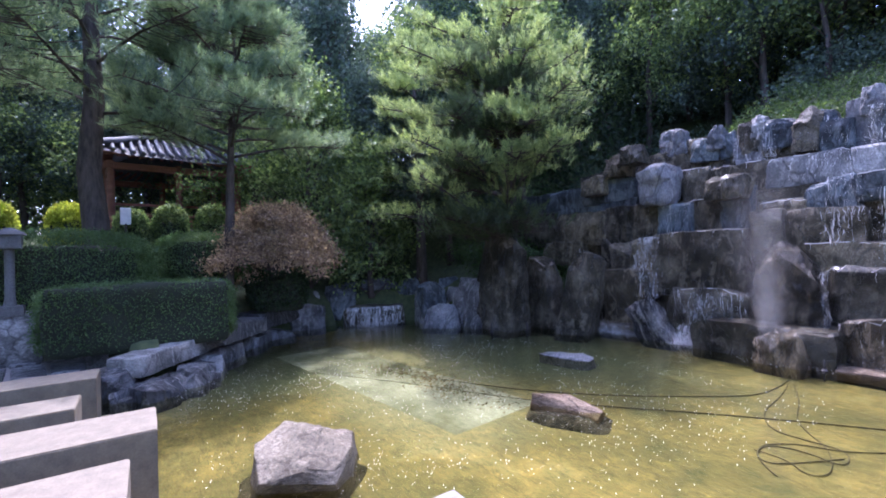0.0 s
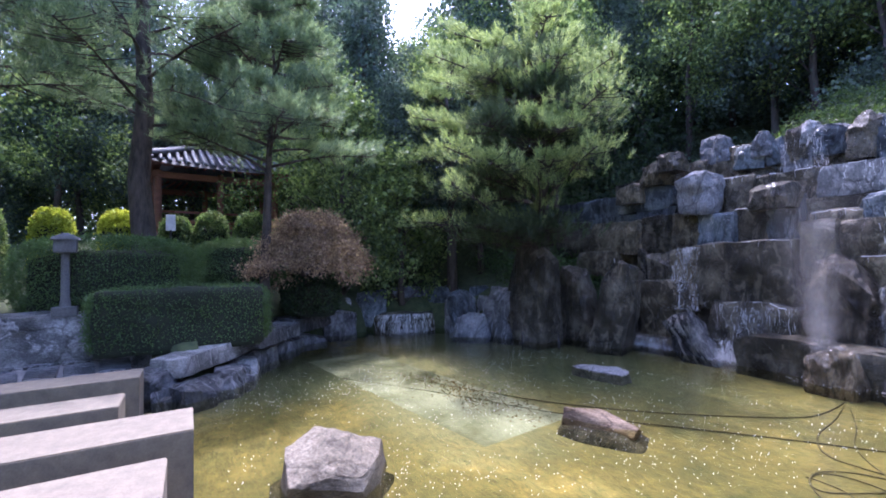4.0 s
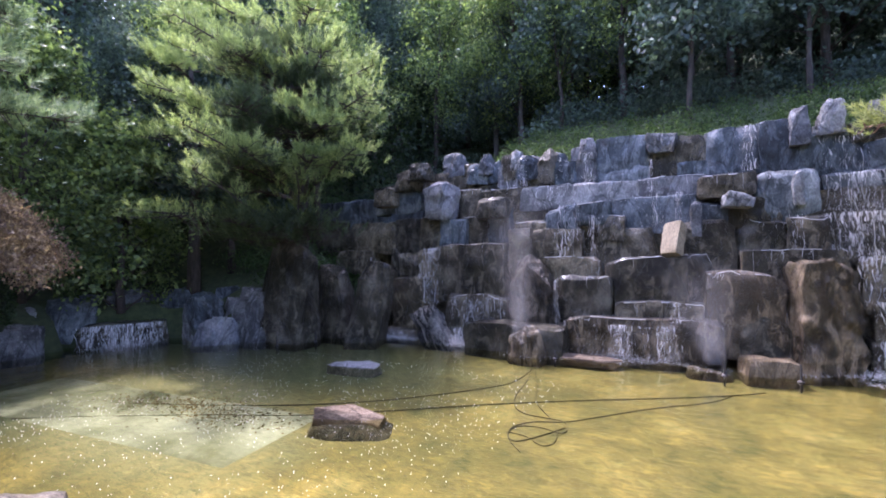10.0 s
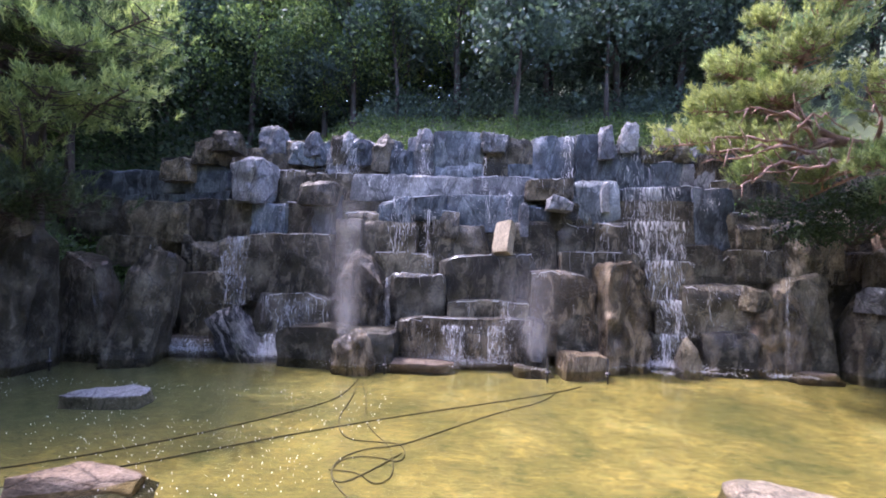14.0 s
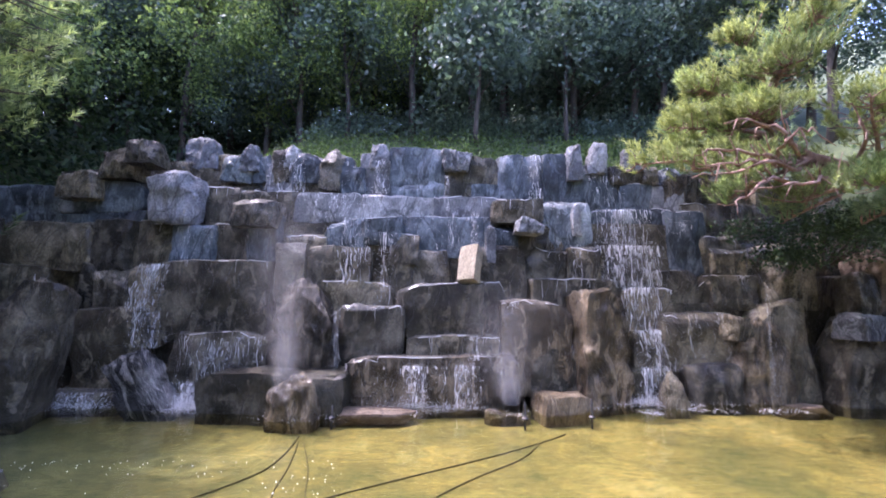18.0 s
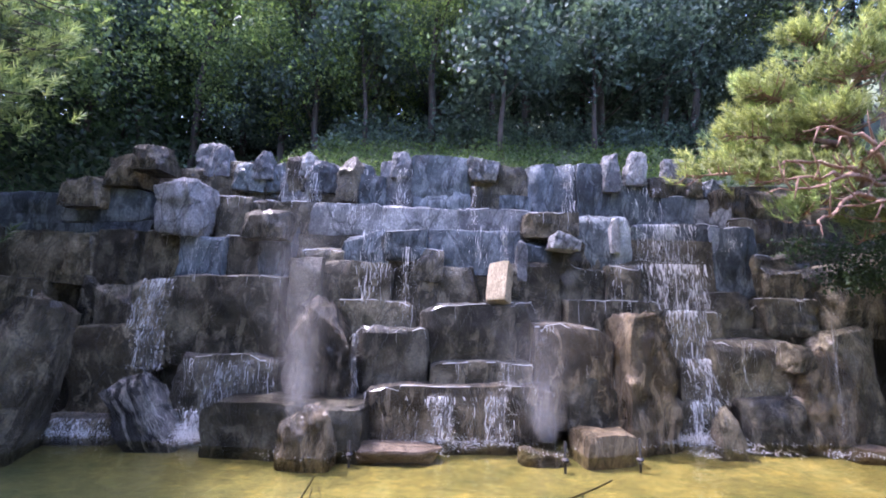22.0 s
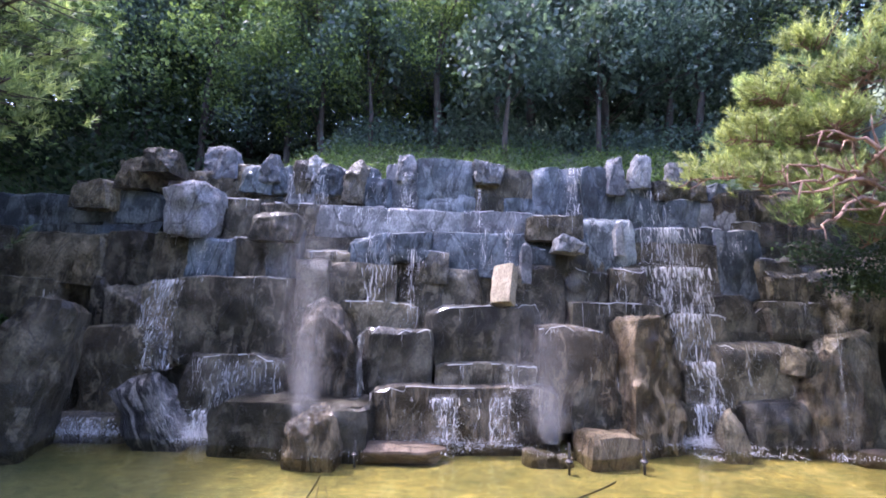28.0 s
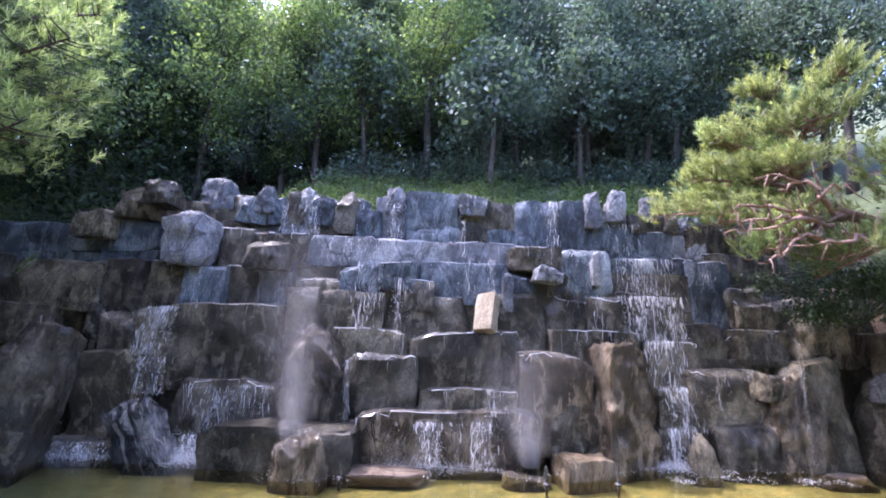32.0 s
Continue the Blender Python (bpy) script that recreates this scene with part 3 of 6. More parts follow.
# a pale sunken slab with low ridges along it
bm = bmesh.new()
bmesh.ops.create_grid(bm, x_segments=40, y_segments=24, size=1)
for v in bm.verts:
    ridge = (v.co.y * 3.1) % 1.0 * min(1.0, 6 * (1 - abs(v.co.y)), 12 * (1 - abs(v.co.x)))
    v.co = (-9.1 + v.co.x * 3.7, 2.42 + v.co.y * 0.95 + 0.03 * v.co.x, -0.19 + 0.013 * ridge + 0.006 * noise.noise(Vector((v.co.x * 9, v.co.y * 3, 0))))
edge = [e for e in bm.edges if e.is_boundary]
for v in {v for e in bmesh.ops.extrude_edge_only(bm, edges=edge)["geom"] if isinstance(e, bmesh.types.BMEdge) for v in e.verts if e.is_boundary}:
    v.co = (v.co.x + math.copysign(0.05, v.co.x + 9.1), v.co.y + math.copysign(0.05, v.co.y - 2.42), -0.203)
for v in bm.verts:
    v.co.x, v.co.y = swung(v.co.x, v.co.y)
tagged(mesh_object("sunken_slab", bm, SLAB, smooth=40), "pale ridged concrete slab sunken in the pool bed", "concrete slab")


# ---- rock cascade ----
cascade = empty("rock_cascade", (0, 9.0, -0.3), "stepped wall of dark wet stone blocks with thin waterfalls", "waterfall wall", kind="structure")


def skim_bm(bm, above, slope, back):
    """The upward faces of a stone, lifted a little: water on its top and spilling over the front edge, whitened as a
    sunlit rim.
    """
    skim, moved = bmesh.new(), {}
    for f in bm.faces:
        c = f.calc_center_median()
        if f.normal.z > slope and c.z > above and c.y < back:
            for v in f.verts:
                if v not in moved:
                    moved[v] = skim.verts.new(v.co + f.normal * 0.012)
            skim.faces.new([moved[v] for v in f.verts])
    return skim


def lip_bm(bm, h, rng):
    """A bead of white water along a stone's front top edge, with short drips below it."""
    top, front = {}, {}
    for v in bm.verts:
        k = round(v.co.x / 0.09)
        front[k] = min(front.get(k, 9), v.co.y)
        if v.co.z > 0.82 * h and (k not in top or v.co.y - 0.6 * v.co.z < top[k].y - 0.6 * top[k].z):
            top[k] = v.co.copy()
    lip = bmesh.new()

    def ribbon(points, widths, flat):
        last = None
        for p, w in zip(points, widths):
            side = Vector((0, 0.35 * w, w)) if flat else Vector((w, 0, 0))
            row = [lip.verts.new(p - side), lip.verts.new(p + Vector((0, -0.5 * w, 0))), lip.verts.new(p + side)]
            if last:
                lip.faces.new((last[0], last[1], row[1], row[0]))
                lip.faces.new((last[1], last[2], row[2], row[1]))
            last = row

    keys, run = sorted(top), []
    off = rng.uniform(0, 99)
    for k in keys + [None]:
        wet = k is not None and noise.noise(Vector((k * 0.35, off, 0))) > -0.12
        if wet:
            run.append(top[k] + Vector((0, -0.012, 0.004)))
        elif run:
            if len(run) > 1:
                ribbon(run, [0.003 + 0.008 * rng.random() for _ in run], True)
            run = []
    for k in keys:
        for _ in range(rng.choice((0, 0, 0, 0, 1, 1, 3)) if noise.noise(Vector((k * 0.3, off, 5))) > -0.05 else 0):
            x = k * 0.09 + rng.uniform(-0.045, 0.045)
            fall_h = min(h * 0.8, 0.03 + abs(rng.gauss(0, 0.13)))
            y = front[k] - 0.015
            ribbon([Vector((x, top[k].y - 0.012, top[k].z))] + [Vector((x + rng.gauss(0, 0.011), y, top[k].z - 0.02 - fall_h * f)) for f in (0.15, 0.4, 0.7, 1.0)], [0.002, rng.uniform(0.002, 0.006), rng.uniform(0.001, 0.004), rng.uniform(0.001, 0.004), 0.001], False)
    return lip


def wall_stone(x, yf, z, w, d, h, seed, block=14.0, mat=None):
    rng = random.Random(seed * 7 + 1)
    bm = rock_bm(w + 0.05, d + 0.3, h, seed, block, cuts=10, facets=12, rough=0.065) if block > 6 else boulder_bm(w + 0.12, d + 0.3, h + 0.05, seed, 0.05)
    if mat is None:
        k = rng.random() * (0.5 if x < -6.9 else 1)
        mat = (WET if k < 0.75 else BROWN) if z < 2.3 else (WET if k < 0.5 else SLATE) if z < 3.2 else (WET if k < 0.15 else SLATE if k < 0.85 else DRY)
    skim = None
    if z < 4.3 and abs(x) < 7 and rng.random() < 0.85:
        skim = skim_bm(bm, h * 0.7, 0.4, 0.12)
    lip = lip_bm(bm, h, random.Random(seed * 3 + 2)) if skim and seed % 7 else None
    ob = part("stone", bm, mat, cascade, smooth=24)
    if lip and lip.faces:
        part("water_lip", lip, DROPS, ob, smooth=180)
    if skim and skim.faces:
        part("sunlit_water_skim", skim, SKIM, ob, smooth=180)
    ob.location = Vector((x, yf + d / 2 + 0.15 + rng.uniform(-0.12, 0.1), z)) - cascade.location
    ob.rotation_euler = (rng.uniform(-0.04, 0.03), 0, rng.uniform(-0.08, 0.08))
    return ob


# base
wall_stone(-3.15, 8.22, -0.30, 2.73, 1.40, 1.05, 1)
wall_stone(-0.15, 8.60, -0.30, 3.45, 1.20, 1.26, 2)
wall_stone(2.06, 9.25, 0.11, 1.49, 0.80, 2.01, 3)
wall_stone(2.42, 8.95, -0.30, 0.95, 0.70, 1.75, 4, 3.0)
wall_stone(4.67, 9.35, -0.30, 0.94, 0.60, 0.99, 5)
wall_stone(5.66, 9.40, 0.51, 1.58, 0.80, 1.33, 6)
wall_stone(5.75, 8.95, -0.30, 1.08, 0.80, 1.06, 7)
wall_stone(-4.53, 8.95, 0.25, 1.89, 0.80, 1.17, 8)
wall_stone(-4.93, 8.85, -0.30, 0.75, 0.60, 0.69, 9)
wall_stone(-7.04, 9.10, -0.30, 1.40, 0.80, 2.19, 10)
wall_stone(-7.15, 8.80, -0.30, 1.47, 0.70, 0.56, 11)
# tier 2 and 3
wall_stone(-4.83, 9.30, 1.16, 2.31, 0.80, 1.77, 12)
wall_stone(-7.21, 9.45, 1.67, 0.93, 0.60, 1.14, 13, 3.0)
wall_stone(-6.51, 9.60, 1.07, 0.76, 0.50, 1.76, 14)
wall_stone(-3.30, 9.40, 2.07, 0.61, 0.60, 1.28, 15)
wall_stone(-2.33, 9.50, 2.27, 1.45, 0.60, 1.01, 16)
wall_stone(-1.88, 9.30, 1.68, 1.62, 0.60, 0.81, 17)
wall_stone(-1.43, 8.95, 0.71, 1.31, 0.80, 1.25, 18)
wall_stone(0.26, 8.90, 0.70, 1.91, 0.80, 0.69, 19)
wall_stone(0.08, 9.10, 1.16, 1.91, 0.70, 1.27, 20)
wall_stone(-0.39, 9.55, 1.73, 1.61, 0.60, 1.47, 21, 2.2)
wall_stone(0.90, 9.60, 1.15, 1.03, 0.60, 1.38, 22)
wall_stone(1.44, 9.75, 1.91, 0.99, 0.50, 1.43, 23)
wall_stone(2.46, 9.80, 2.34, 1.11, 0.50, 1.01, 24, 3.0)
wall_stone(3.02, 9.55, 1.73, 1.95, 0.60, 0.83, 25)
wall_stone(3.34, 9.80, 2.39, 0.72, 0.50, 0.92, 26)
# tier 4
wall_stone(-6.58, 9.75, 2.69, 1.02, 0.60, 1.22, 27)
wall_stone(-5.62, 9.80, 2.73, 0.97, 0.50, 1.04, 28)
wall_stone(-4.78, 9.80, 2.78, 0.83, 0.50, 1.04, 29)
wall_stone(-4.08, 9.90, 2.79, 0.77, 0.50, 1.30, 30)
wall_stone(-3.17, 9.80, 3.09, 1.06, 0.60, 0.51, 31)
wall_stone(-2.21, 9.85, 3.11, 1.09, 0.50, 0.93, 32, 3.0)
wall_stone(-1.30, 9.90, 3.37, 0.83, 0.50, 0.66, 33)
wall_stone(-0.82, 9.75, 2.89, 0.64, 0.50, 0.69, 34, 3.0)
wall_stone(0.20, 9.95, 3.04, 2.31, 0.50, 1.11, 35)
wall_stone(1.56, 9.90, 2.59, 0.67, 0.50, 1.23, 36)
wall_stone(2.51, 9.95, 3.13, 1.34, 0.50, 0.71, 37)
wall_stone(2.99, 10.00, 3.20, 1.15, 0.50, 1.24, 38)
# tier 5
wall_stone(-5.22, 10.15, 3.71, 0.80, 0.50, 1.03, 39)
wall_stone(-4.16, 10.20, 3.94, 1.38, 0.50, 0.76, 40)
wall_stone(-2.67, 10.15, 3.90, 1.66, 0.50, 0.75, 41)
wall_stone(-1.00, 10.15, 3.90, 1.77, 0.50, 0.72, 42)
wall_stone(0.60, 10.15, 4.00, 1.55, 0.50, 0.59, 43)
wall_stone(1.83, 9.85, 3.91, 1.15, 0.70, 0.56, 44)
# top row
wall_stone(-5.37, 10.50, 4.65, 0.77, 0.50, 1.07, 45)
wall_stone(-4.69, 10.55, 4.59, 0.66, 0.50, 1.00, 46, 3.0)
wall_stone(-4.05, 10.50, 4.59, 0.64, 0.50, 0.91, 47)
wall_stone(-3.41, 10.55, 4.58, 0.74, 0.50, 1.11, 48)
wall_stone(-2.24, 10.45, 4.55, 0.66, 0.50, 0.85, 49)
wall_stone(-1.58, 10.50, 4.57, 0.77, 0.50, 1.23, 50)
wall_stone(-0.55, 10.50, 4.79, 1.39, 0.50, 1.10, 51)
wall_stone(-0.56, 10.30, 4.46, 1.32, 0.60, 0.56, 52)
wall_stone(0.43, 10.45, 4.45, 0.74, 0.50, 1.01, 53)
wall_stone(1.07, 10.50, 4.81, 0.69, 0.50, 0.91, 54)
wall_stone(1.17, 10.40, 4.37, 0.71, 0.50, 0.60, 55)
wall_stone(1.77, 10.50, 4.43, 0.71, 0.50, 1.30, 56)
wall_stone(2.37, 10.55, 4.42, 0.58, 0.50, 1.33, 57)
wall_stone(2.96, 10.50, 4.34, 0.74, 0.50, 1.43, 58)
wall_stone(3.60, 10.50, 4.32, 0.71, 0.50, 1.03, 59)
wall_stone(4.22, 10.45, 4.19, 0.75, 0.50, 1.02, 60)
wall_stone(4.90, 10.45, 4.20, 0.77, 0.50, 0.83, 61)
wall_stone(5.61, 10.40, 4.15, 0.87, 0.50, 0.81, 62)
# right falls
wall_stone(4.17, 10.20, 3.32, 0.96, 0.50, 0.99, 63)
wall_stone(5.13, 10.25, 3.31, 1.02, 0.50, 1.02, 64)
wall_stone(3.75, 9.95, 2.22, 0.83, 0.50, 1.23, 65)
wall_stone(4.63, 10.00, 2.21, 0.99, 0.50, 1.22, 66)
wall_stone(4.67, 9.75, 1.14, 1.04, 0.50, 1.27, 67)
wall_stone(4.68, 9.55, 0.43, 0.75, 0.50, 1.02, 68)
wall_stone(5.89, 10.10, 2.66, 0.91, 0.50, 1.59, 69)
wall_stone(5.38, 9.70, 1.61, 1.13, 0.60, 1.21, 70)
wall_stone(6.42, 9.80, 1.62, 0.78, 0.50, 0.94, 71, 3.0)
wall_stone(6.61, 10.00, 2.38, 0.89, 0.50, 1.26, 72)
wall_stone(7.67, 10.00, 1.54, 1.43, 0.50, 1.91, 73)
# left terraces
wall_stone(-8.14, 10.20, 4.04, 2.10, 0.60, 0.84, 74)
wall_stone(-9.91, 10.20, 3.92, 1.60, 0.60, 0.87, 75)
wall_stone(-7.62, 10.00, 3.78, 1.42, 0.60, 0.39, 76)
wall_stone(-9.36, 10.00, 3.69, 2.14, 0.60, 0.37, 77)
wall_stone(-9.36, 9.80, 2.71, 1.54, 0.60, 1.17, 78)
wall_stone(-8.27, 9.75, 2.72, 0.63, 0.50, 1.13, 79, 3.0)
wall_stone(-7.54, 9.80, 2.71, 0.99, 0.50, 1.19, 80)
wall_stone(-7.90, 9.55, 1.60, 0.40, 0.60, 1.30, 81, 3.0)
wall_stone(-9.80, 9.60, 2.01, 1.64, 0.70, 0.84, 82)
wall_stone(-7.25, 10.40, 4.69, 0.59, 0.50, 0.78, 83, 3.0)
wall_stone(-6.44, 10.50, 4.72, 1.44, 0.50, 0.79, 84)
# further left, beyond the picture edge
wall_stone(-11.59, 10.20, 3.95, 1.87, 0.60, 0.88, 85)
wall_stone(-11.08, 9.90, 2.69, 1.78, 0.60, 1.35, 86)

# rough stepped core behind the face stones
def build_core():
    steps = ((-0.8, 9.75), (2.1, 9.75), (2.1, 10.1), (3.9, 10.1), (3.9, 10.5), (5.3, 10.6), (5.5, 11.6), (5.5, 13.0), (-0.8, 13.0))
    xs = [-9.5 + 0.5 * i for i in range(40)]
    verts, faces = [], []
    for i, x in enumerate(xs):
        for z, y in steps:
            q = noise.noise_vector(Vector((x * 0.9, y, z))) * 0.1
            verts.append((x, y + q.y, z + q.z))
    k = len(steps)
    for i in range(len(xs) - 1):
        for s in range(k):
            a, c = i * k + s, i * k + (s + 1) % k
            faces.append((a, a + k, c + k, c))
    ob = pydata("rock_core", verts, faces, WET)
    ob.parent = cascade
    ob.location = -cascade.location


build_core()


def boulder(name, x, yf, z, w, d, h, seed, mat, label, category="boulder", block=3.2, facets=9, rough=0.06, turn=0.0, tilt=0.0, roll=0.0, taper=0.0, lean=0.0, cuts=9, group="", power=6.0, wet=False):
    bm = rock_bm(w, d, h, seed, block, cuts, facets, rough, taper, lean) if block > 6 else boulder_bm(w, d, h, seed, rough, taper, lean, power=power)
    skim = skim_bm(bm, h * 0.45, 0.3, d) if wet else None
    ob = mesh_object(name, bm, mat, smooth=24)
    if skim:
        part("sunlit_water_skim", skim, SKIM, ob, smooth=180)
    ob.location = (x, yf + d / 2, z)
    ob.rotation_euler = (radians(tilt), radians(roll), radians(turn))
    settle(ob)
    return tagged(ob, label, category, group)


boulder("pale_boulder", -6.14, 9.45, 3.82, 0.98, 0.9, 1.24, 301, PALE, "large pale weathered boulder standing on a wall ledge", block=3.6, taper=-0.38, lean=-0.05, power=5, rough=0.09, roll=6)
boulder("dark_boulder", -4.2, 9.3, 3.72, 1.08, 0.8, 0.66, 302, WET, "dark overhanging boulder on a wall ledge", block=4)
boulder("standing_slab", 0.6, 9.12, 2.5, 0.44, 0.28, 0.86, 303, CREAM, "pale sunlit upright stone slab set on a dark block", "stone slab", block=8, roll=-5, facets=6, turn=-32, tilt=-24, rough=0.07)
boulder("tall_rock", -2.72, 8.72, 0.5, 1.55, 0.9, 2.08, 304, BROWN, "tall dark wet rock with a blunt top", taper=0.2, block=4, power=7, rough=0.08)
boulder("rock_pillar", 3.42, 8.85, -0.3, 1.2, 0.9, 2.6, 311, BROWN, "tall ribbed dark brown rock pillar at the pool's edge", block=9, cuts=16, facets=18, taper=0.16, rough=0.17, lean=-0.03, turn=14)
boulder("wet_boulder", -2.66, 7.72, -0.35, 0.98, 0.8, 1.14, 306, BROWN, "wet brown boulder under a spray jet in the pool", taper=0.12, power=9, rough=0.08, wet=True)
boulder("square_rock", 2.36, 8.15, -0.35, 1.0, 0.7, 0.68, 307, BROWN, "low square brown rock standing in the pool", block=9, turn=12, taper=0.1, rough=0.07)
boulder("pointed_rock", 4.75, 8.6, -0.35, 0.62, 0.6, 1.05, 308, WET, "small pointed wet rock at the foot of a fall", taper=0.5)
boulder("leaning_rock", -5.45, 8.4, -0.4, 0.95, 0.8, 1.7, 309, STREAK, "dark streaked rock leaning at the foot of a fall", block=4, power=5, roll=-27, rough=0.1)
boulder("flat_rock", -1.2, 8.05, -0.16, 1.6, 0.6, 0.24, 310, REDDISH, "flat wet brown rock at water level")
boulder("jutting_rock", 2.0, 9.3, 3.6, 0.68, 0.7, 0.38, 311, DRY, "flat pale-topped rock jutting from the wall", roll=6)
boulder("round_rock_face", -7.95, 7.35, -0.3, 1.3, 1.3, 2.95, 312, WET, "tall dark leaning rock with water sliding down its back", block=4, taper=0.2, power=4.0, lean=0.2, turn=25)
boulder("dark_shore_rock", 6.85, 8.95, -0.3, 1.5, 1.0, 2.1, 313, BROWN, "dark rough boulder at the pool's edge", taper=0.22, power=4, rough=0.13)
boulder("propped_rock", 6.35, 8.95, 1.25, 0.6, 0.6, 0.55, 331, WET, "small dark rock propped against a shore boulder", roll=12, turn=20)
boulder("standing_stone", -2.75, 10.2, 4.75, 0.58, 0.5, 1.15, 314, WET, "narrow dark stone standing on the wall's crest", power=2.6, rough=0.09, roll=6)
boulder("crest_stone", 0.4, 10.3, 5.3, 0.68, 0.5, 0.56, 315, DRY, "grey tapered stone on the wall's crest", power=8, rough=0.09, taper=-0.3)
boulder("crest_stone", -1.52, 10.35, 5.35, 0.55, 0.5, 0.65, 316, DRY, "grey pointed stone on the wall's crest", power=8, rough=0.09, taper=0.3)
boulder("crest_stone", 3.35, 10.25, 5.05, 0.45, 0.4, 0.98, 317, DRY, "light grey upright stone on the wall's crest", power=8, rough=0.09, taper=0.2)
boulder("crest_stone", 3.9, 10.3, 5.25, 0.6, 0.45, 0.85, 318, DRY, "light grey pointed stone on the wall's crest", power=8, rough=0.09, taper=0.35, lean=0.15)
boulder("crest_stone", 4.85, 10.35, 5.3, 0.52, 0.4, 0.62, 319, DRY, "light grey rounded stone on the wall's crest", power=8, rough=0.09)
boulder("crest_stone", -4.77, 10.35, 5.25, 0.55, 0.5, 0.7, 320, DRY, "grey pointed stone on the wall's crest", power=8, rough=0.09, taper=0.3)
boulder("crest_stone", -3.75, 10.4, 5.35, 0.38, 0.4, 0.58, 321, DRY, "small grey stone on the wall's crest", power=8, rough=0.09)
crest = random.Random(77)
x = -5.5
while x < 5.5:
    w = crest.uniform(0.42, 0.85)
    if not -2.3 < x + w / 2 < 2.2:
        h = crest.uniform(0.55, 0.95) if x < -2 else crest.uniform(0.45, 0.75)
        boulder("crest_block", x + w / 2, 10.42 + crest.uniform(-0.08, 0.1), 4.98, w * 1.08, 0.5, h, 900 + int(x * 40) % 90, crest.choice((SLATE, SLATE, DRY, WET)), "blue-grey angular block set along the wall's crest", group="crest blocks", power=9, rough=0.07, taper=crest.uniform(-0.05, 0.25), roll=crest.uniform(-5, 5), turn=crest.uniform(-14, 14))
    x += w
boulder("crest_boulder", -6.1, 10.5, 5.35, 0.98, 0.7, 0.9, 322, DRY, "grey rounded boulder on the wall's crest", power=2.6, rough=0.09)
boulder("spike_stone", 1.17, 9.7, 2.95, 0.24, 0.2, 0.9, 323, DRY, "thin pale pointed stone against the wall", taper=-0.3)
boulder("spike_stone", 3.2, 9.8, 3.6, 0.22, 0.2, 0.8, 324, DRY, "thin pale pointed stone against the wall", taper=-0.2)
boulder("sunlit_rock", -5.62, -1.2, -0.3, 1.3, 0.95, 0.8, 325, TAN, "pale tan angular boulder standing in the pool", turn=52, block=5, power=7, taper=0.12, tilt=27, rough=0.03)
boulder("red_rock", -4.6, 2.95, -0.2, 1.2, 0.5, 0.33, 326, REDDISH, "reddish flat-topped rock lying in the pool", turn=14, block=5, power=12, roll=4)
boulder("near_rock", 3.4, 2.8, -0.27, 1.6, 0.7, 0.4, 327, PINKISH, "pale flat boulder near the pool's edge", turn=-8, roll=5, rough=0.04)
boulder("low_rock", -6.5, 5.75, -0.36, 1.4, 0.7, 0.42, 328, PALE, "low grey rock just above the water")

boulder("sunken_ledge", -4.5, 2.65, -0.3, 1.6, 0.95, 0.27, 329, WET, "dark sunken stone under the red rock", "stone", turn=14, power=2.4)
boulder("sunken_ledge", -5.6, -1.5, -0.3, 1.7, 1.3, 0.26, 330, WET, "dark sunken stone under the pale boulder", "stone", turn=48, power=2.4)



# ---- plants ----
def gz(x, y):
    return bank_height(x, y) - 0.1


def trunk_path(h, seed, sway=0.05, n=8):
    rng, path, x, y = random.Random(seed), [], 0.0, 0.0
    for i in range(n):
        path.append(Vector((x, y, h * i / (n - 1))))
        x += rng.uniform(-sway, sway) * h / 3
        y += rng.uniform(-sway, sway) * h / 3
    return path


def broadleaf(name, base, h, radius, clumps, mat, seed, label, category, per=70, size=0.16, spread=0.4, trunk=0.16, bare=0.35, group="", bark=None, limb_every=6, flat=1.0):
    """A trunk with limbs that reach into clumps of leaves, spread unevenly through the crown."""
    rng = random.Random(seed)
    tree = empty(name, base, label, category, group)
    path = trunk_path(h * 0.92, seed)
    part("trunk", tube_bm(path, [trunk * (1.25 - 0.15 * i) for i in range(8)], 9, rough=0.25), bark or BARK, tree, smooth=180)
    centres = []
    for i in range(clumps):
        a, f = rng.uniform(0, 2 * math.pi), rng.random() ** 0.8
        z = h * (bare + (1 - bare) * f)
        wide = radius * (1.0 - 0.7 * f ** 2.2) * math.sqrt(rng.uniform(0.1, 1.0)) * rng.uniform(0.8, 1.2)
        k = min(7, int(z / (h * 0.92) * 7))
        c = Vector((path[k].x + math.cos(a) * wide, path[k].y + math.sin(a) * wide, z + rng.uniform(-0.3, 0.3)))
        centres.append(tuple(c))
        if i % limb_every == 0:
            s = path[max(0, k - 1)]
            m = (s + c) / 2 + Vector((0, 0, 0.15 * wide))
            part("limb", tube_bm([s, m, c], [trunk * 0.32, trunk * 0.2, 0.012], 5), bark or BARK, tree, smooth=180)
    v, f = leaf_cloud(centres, per, size, (spread, spread, spread * flat), seed)
    pydata("crown", v, f, mat, tree)
    return tree


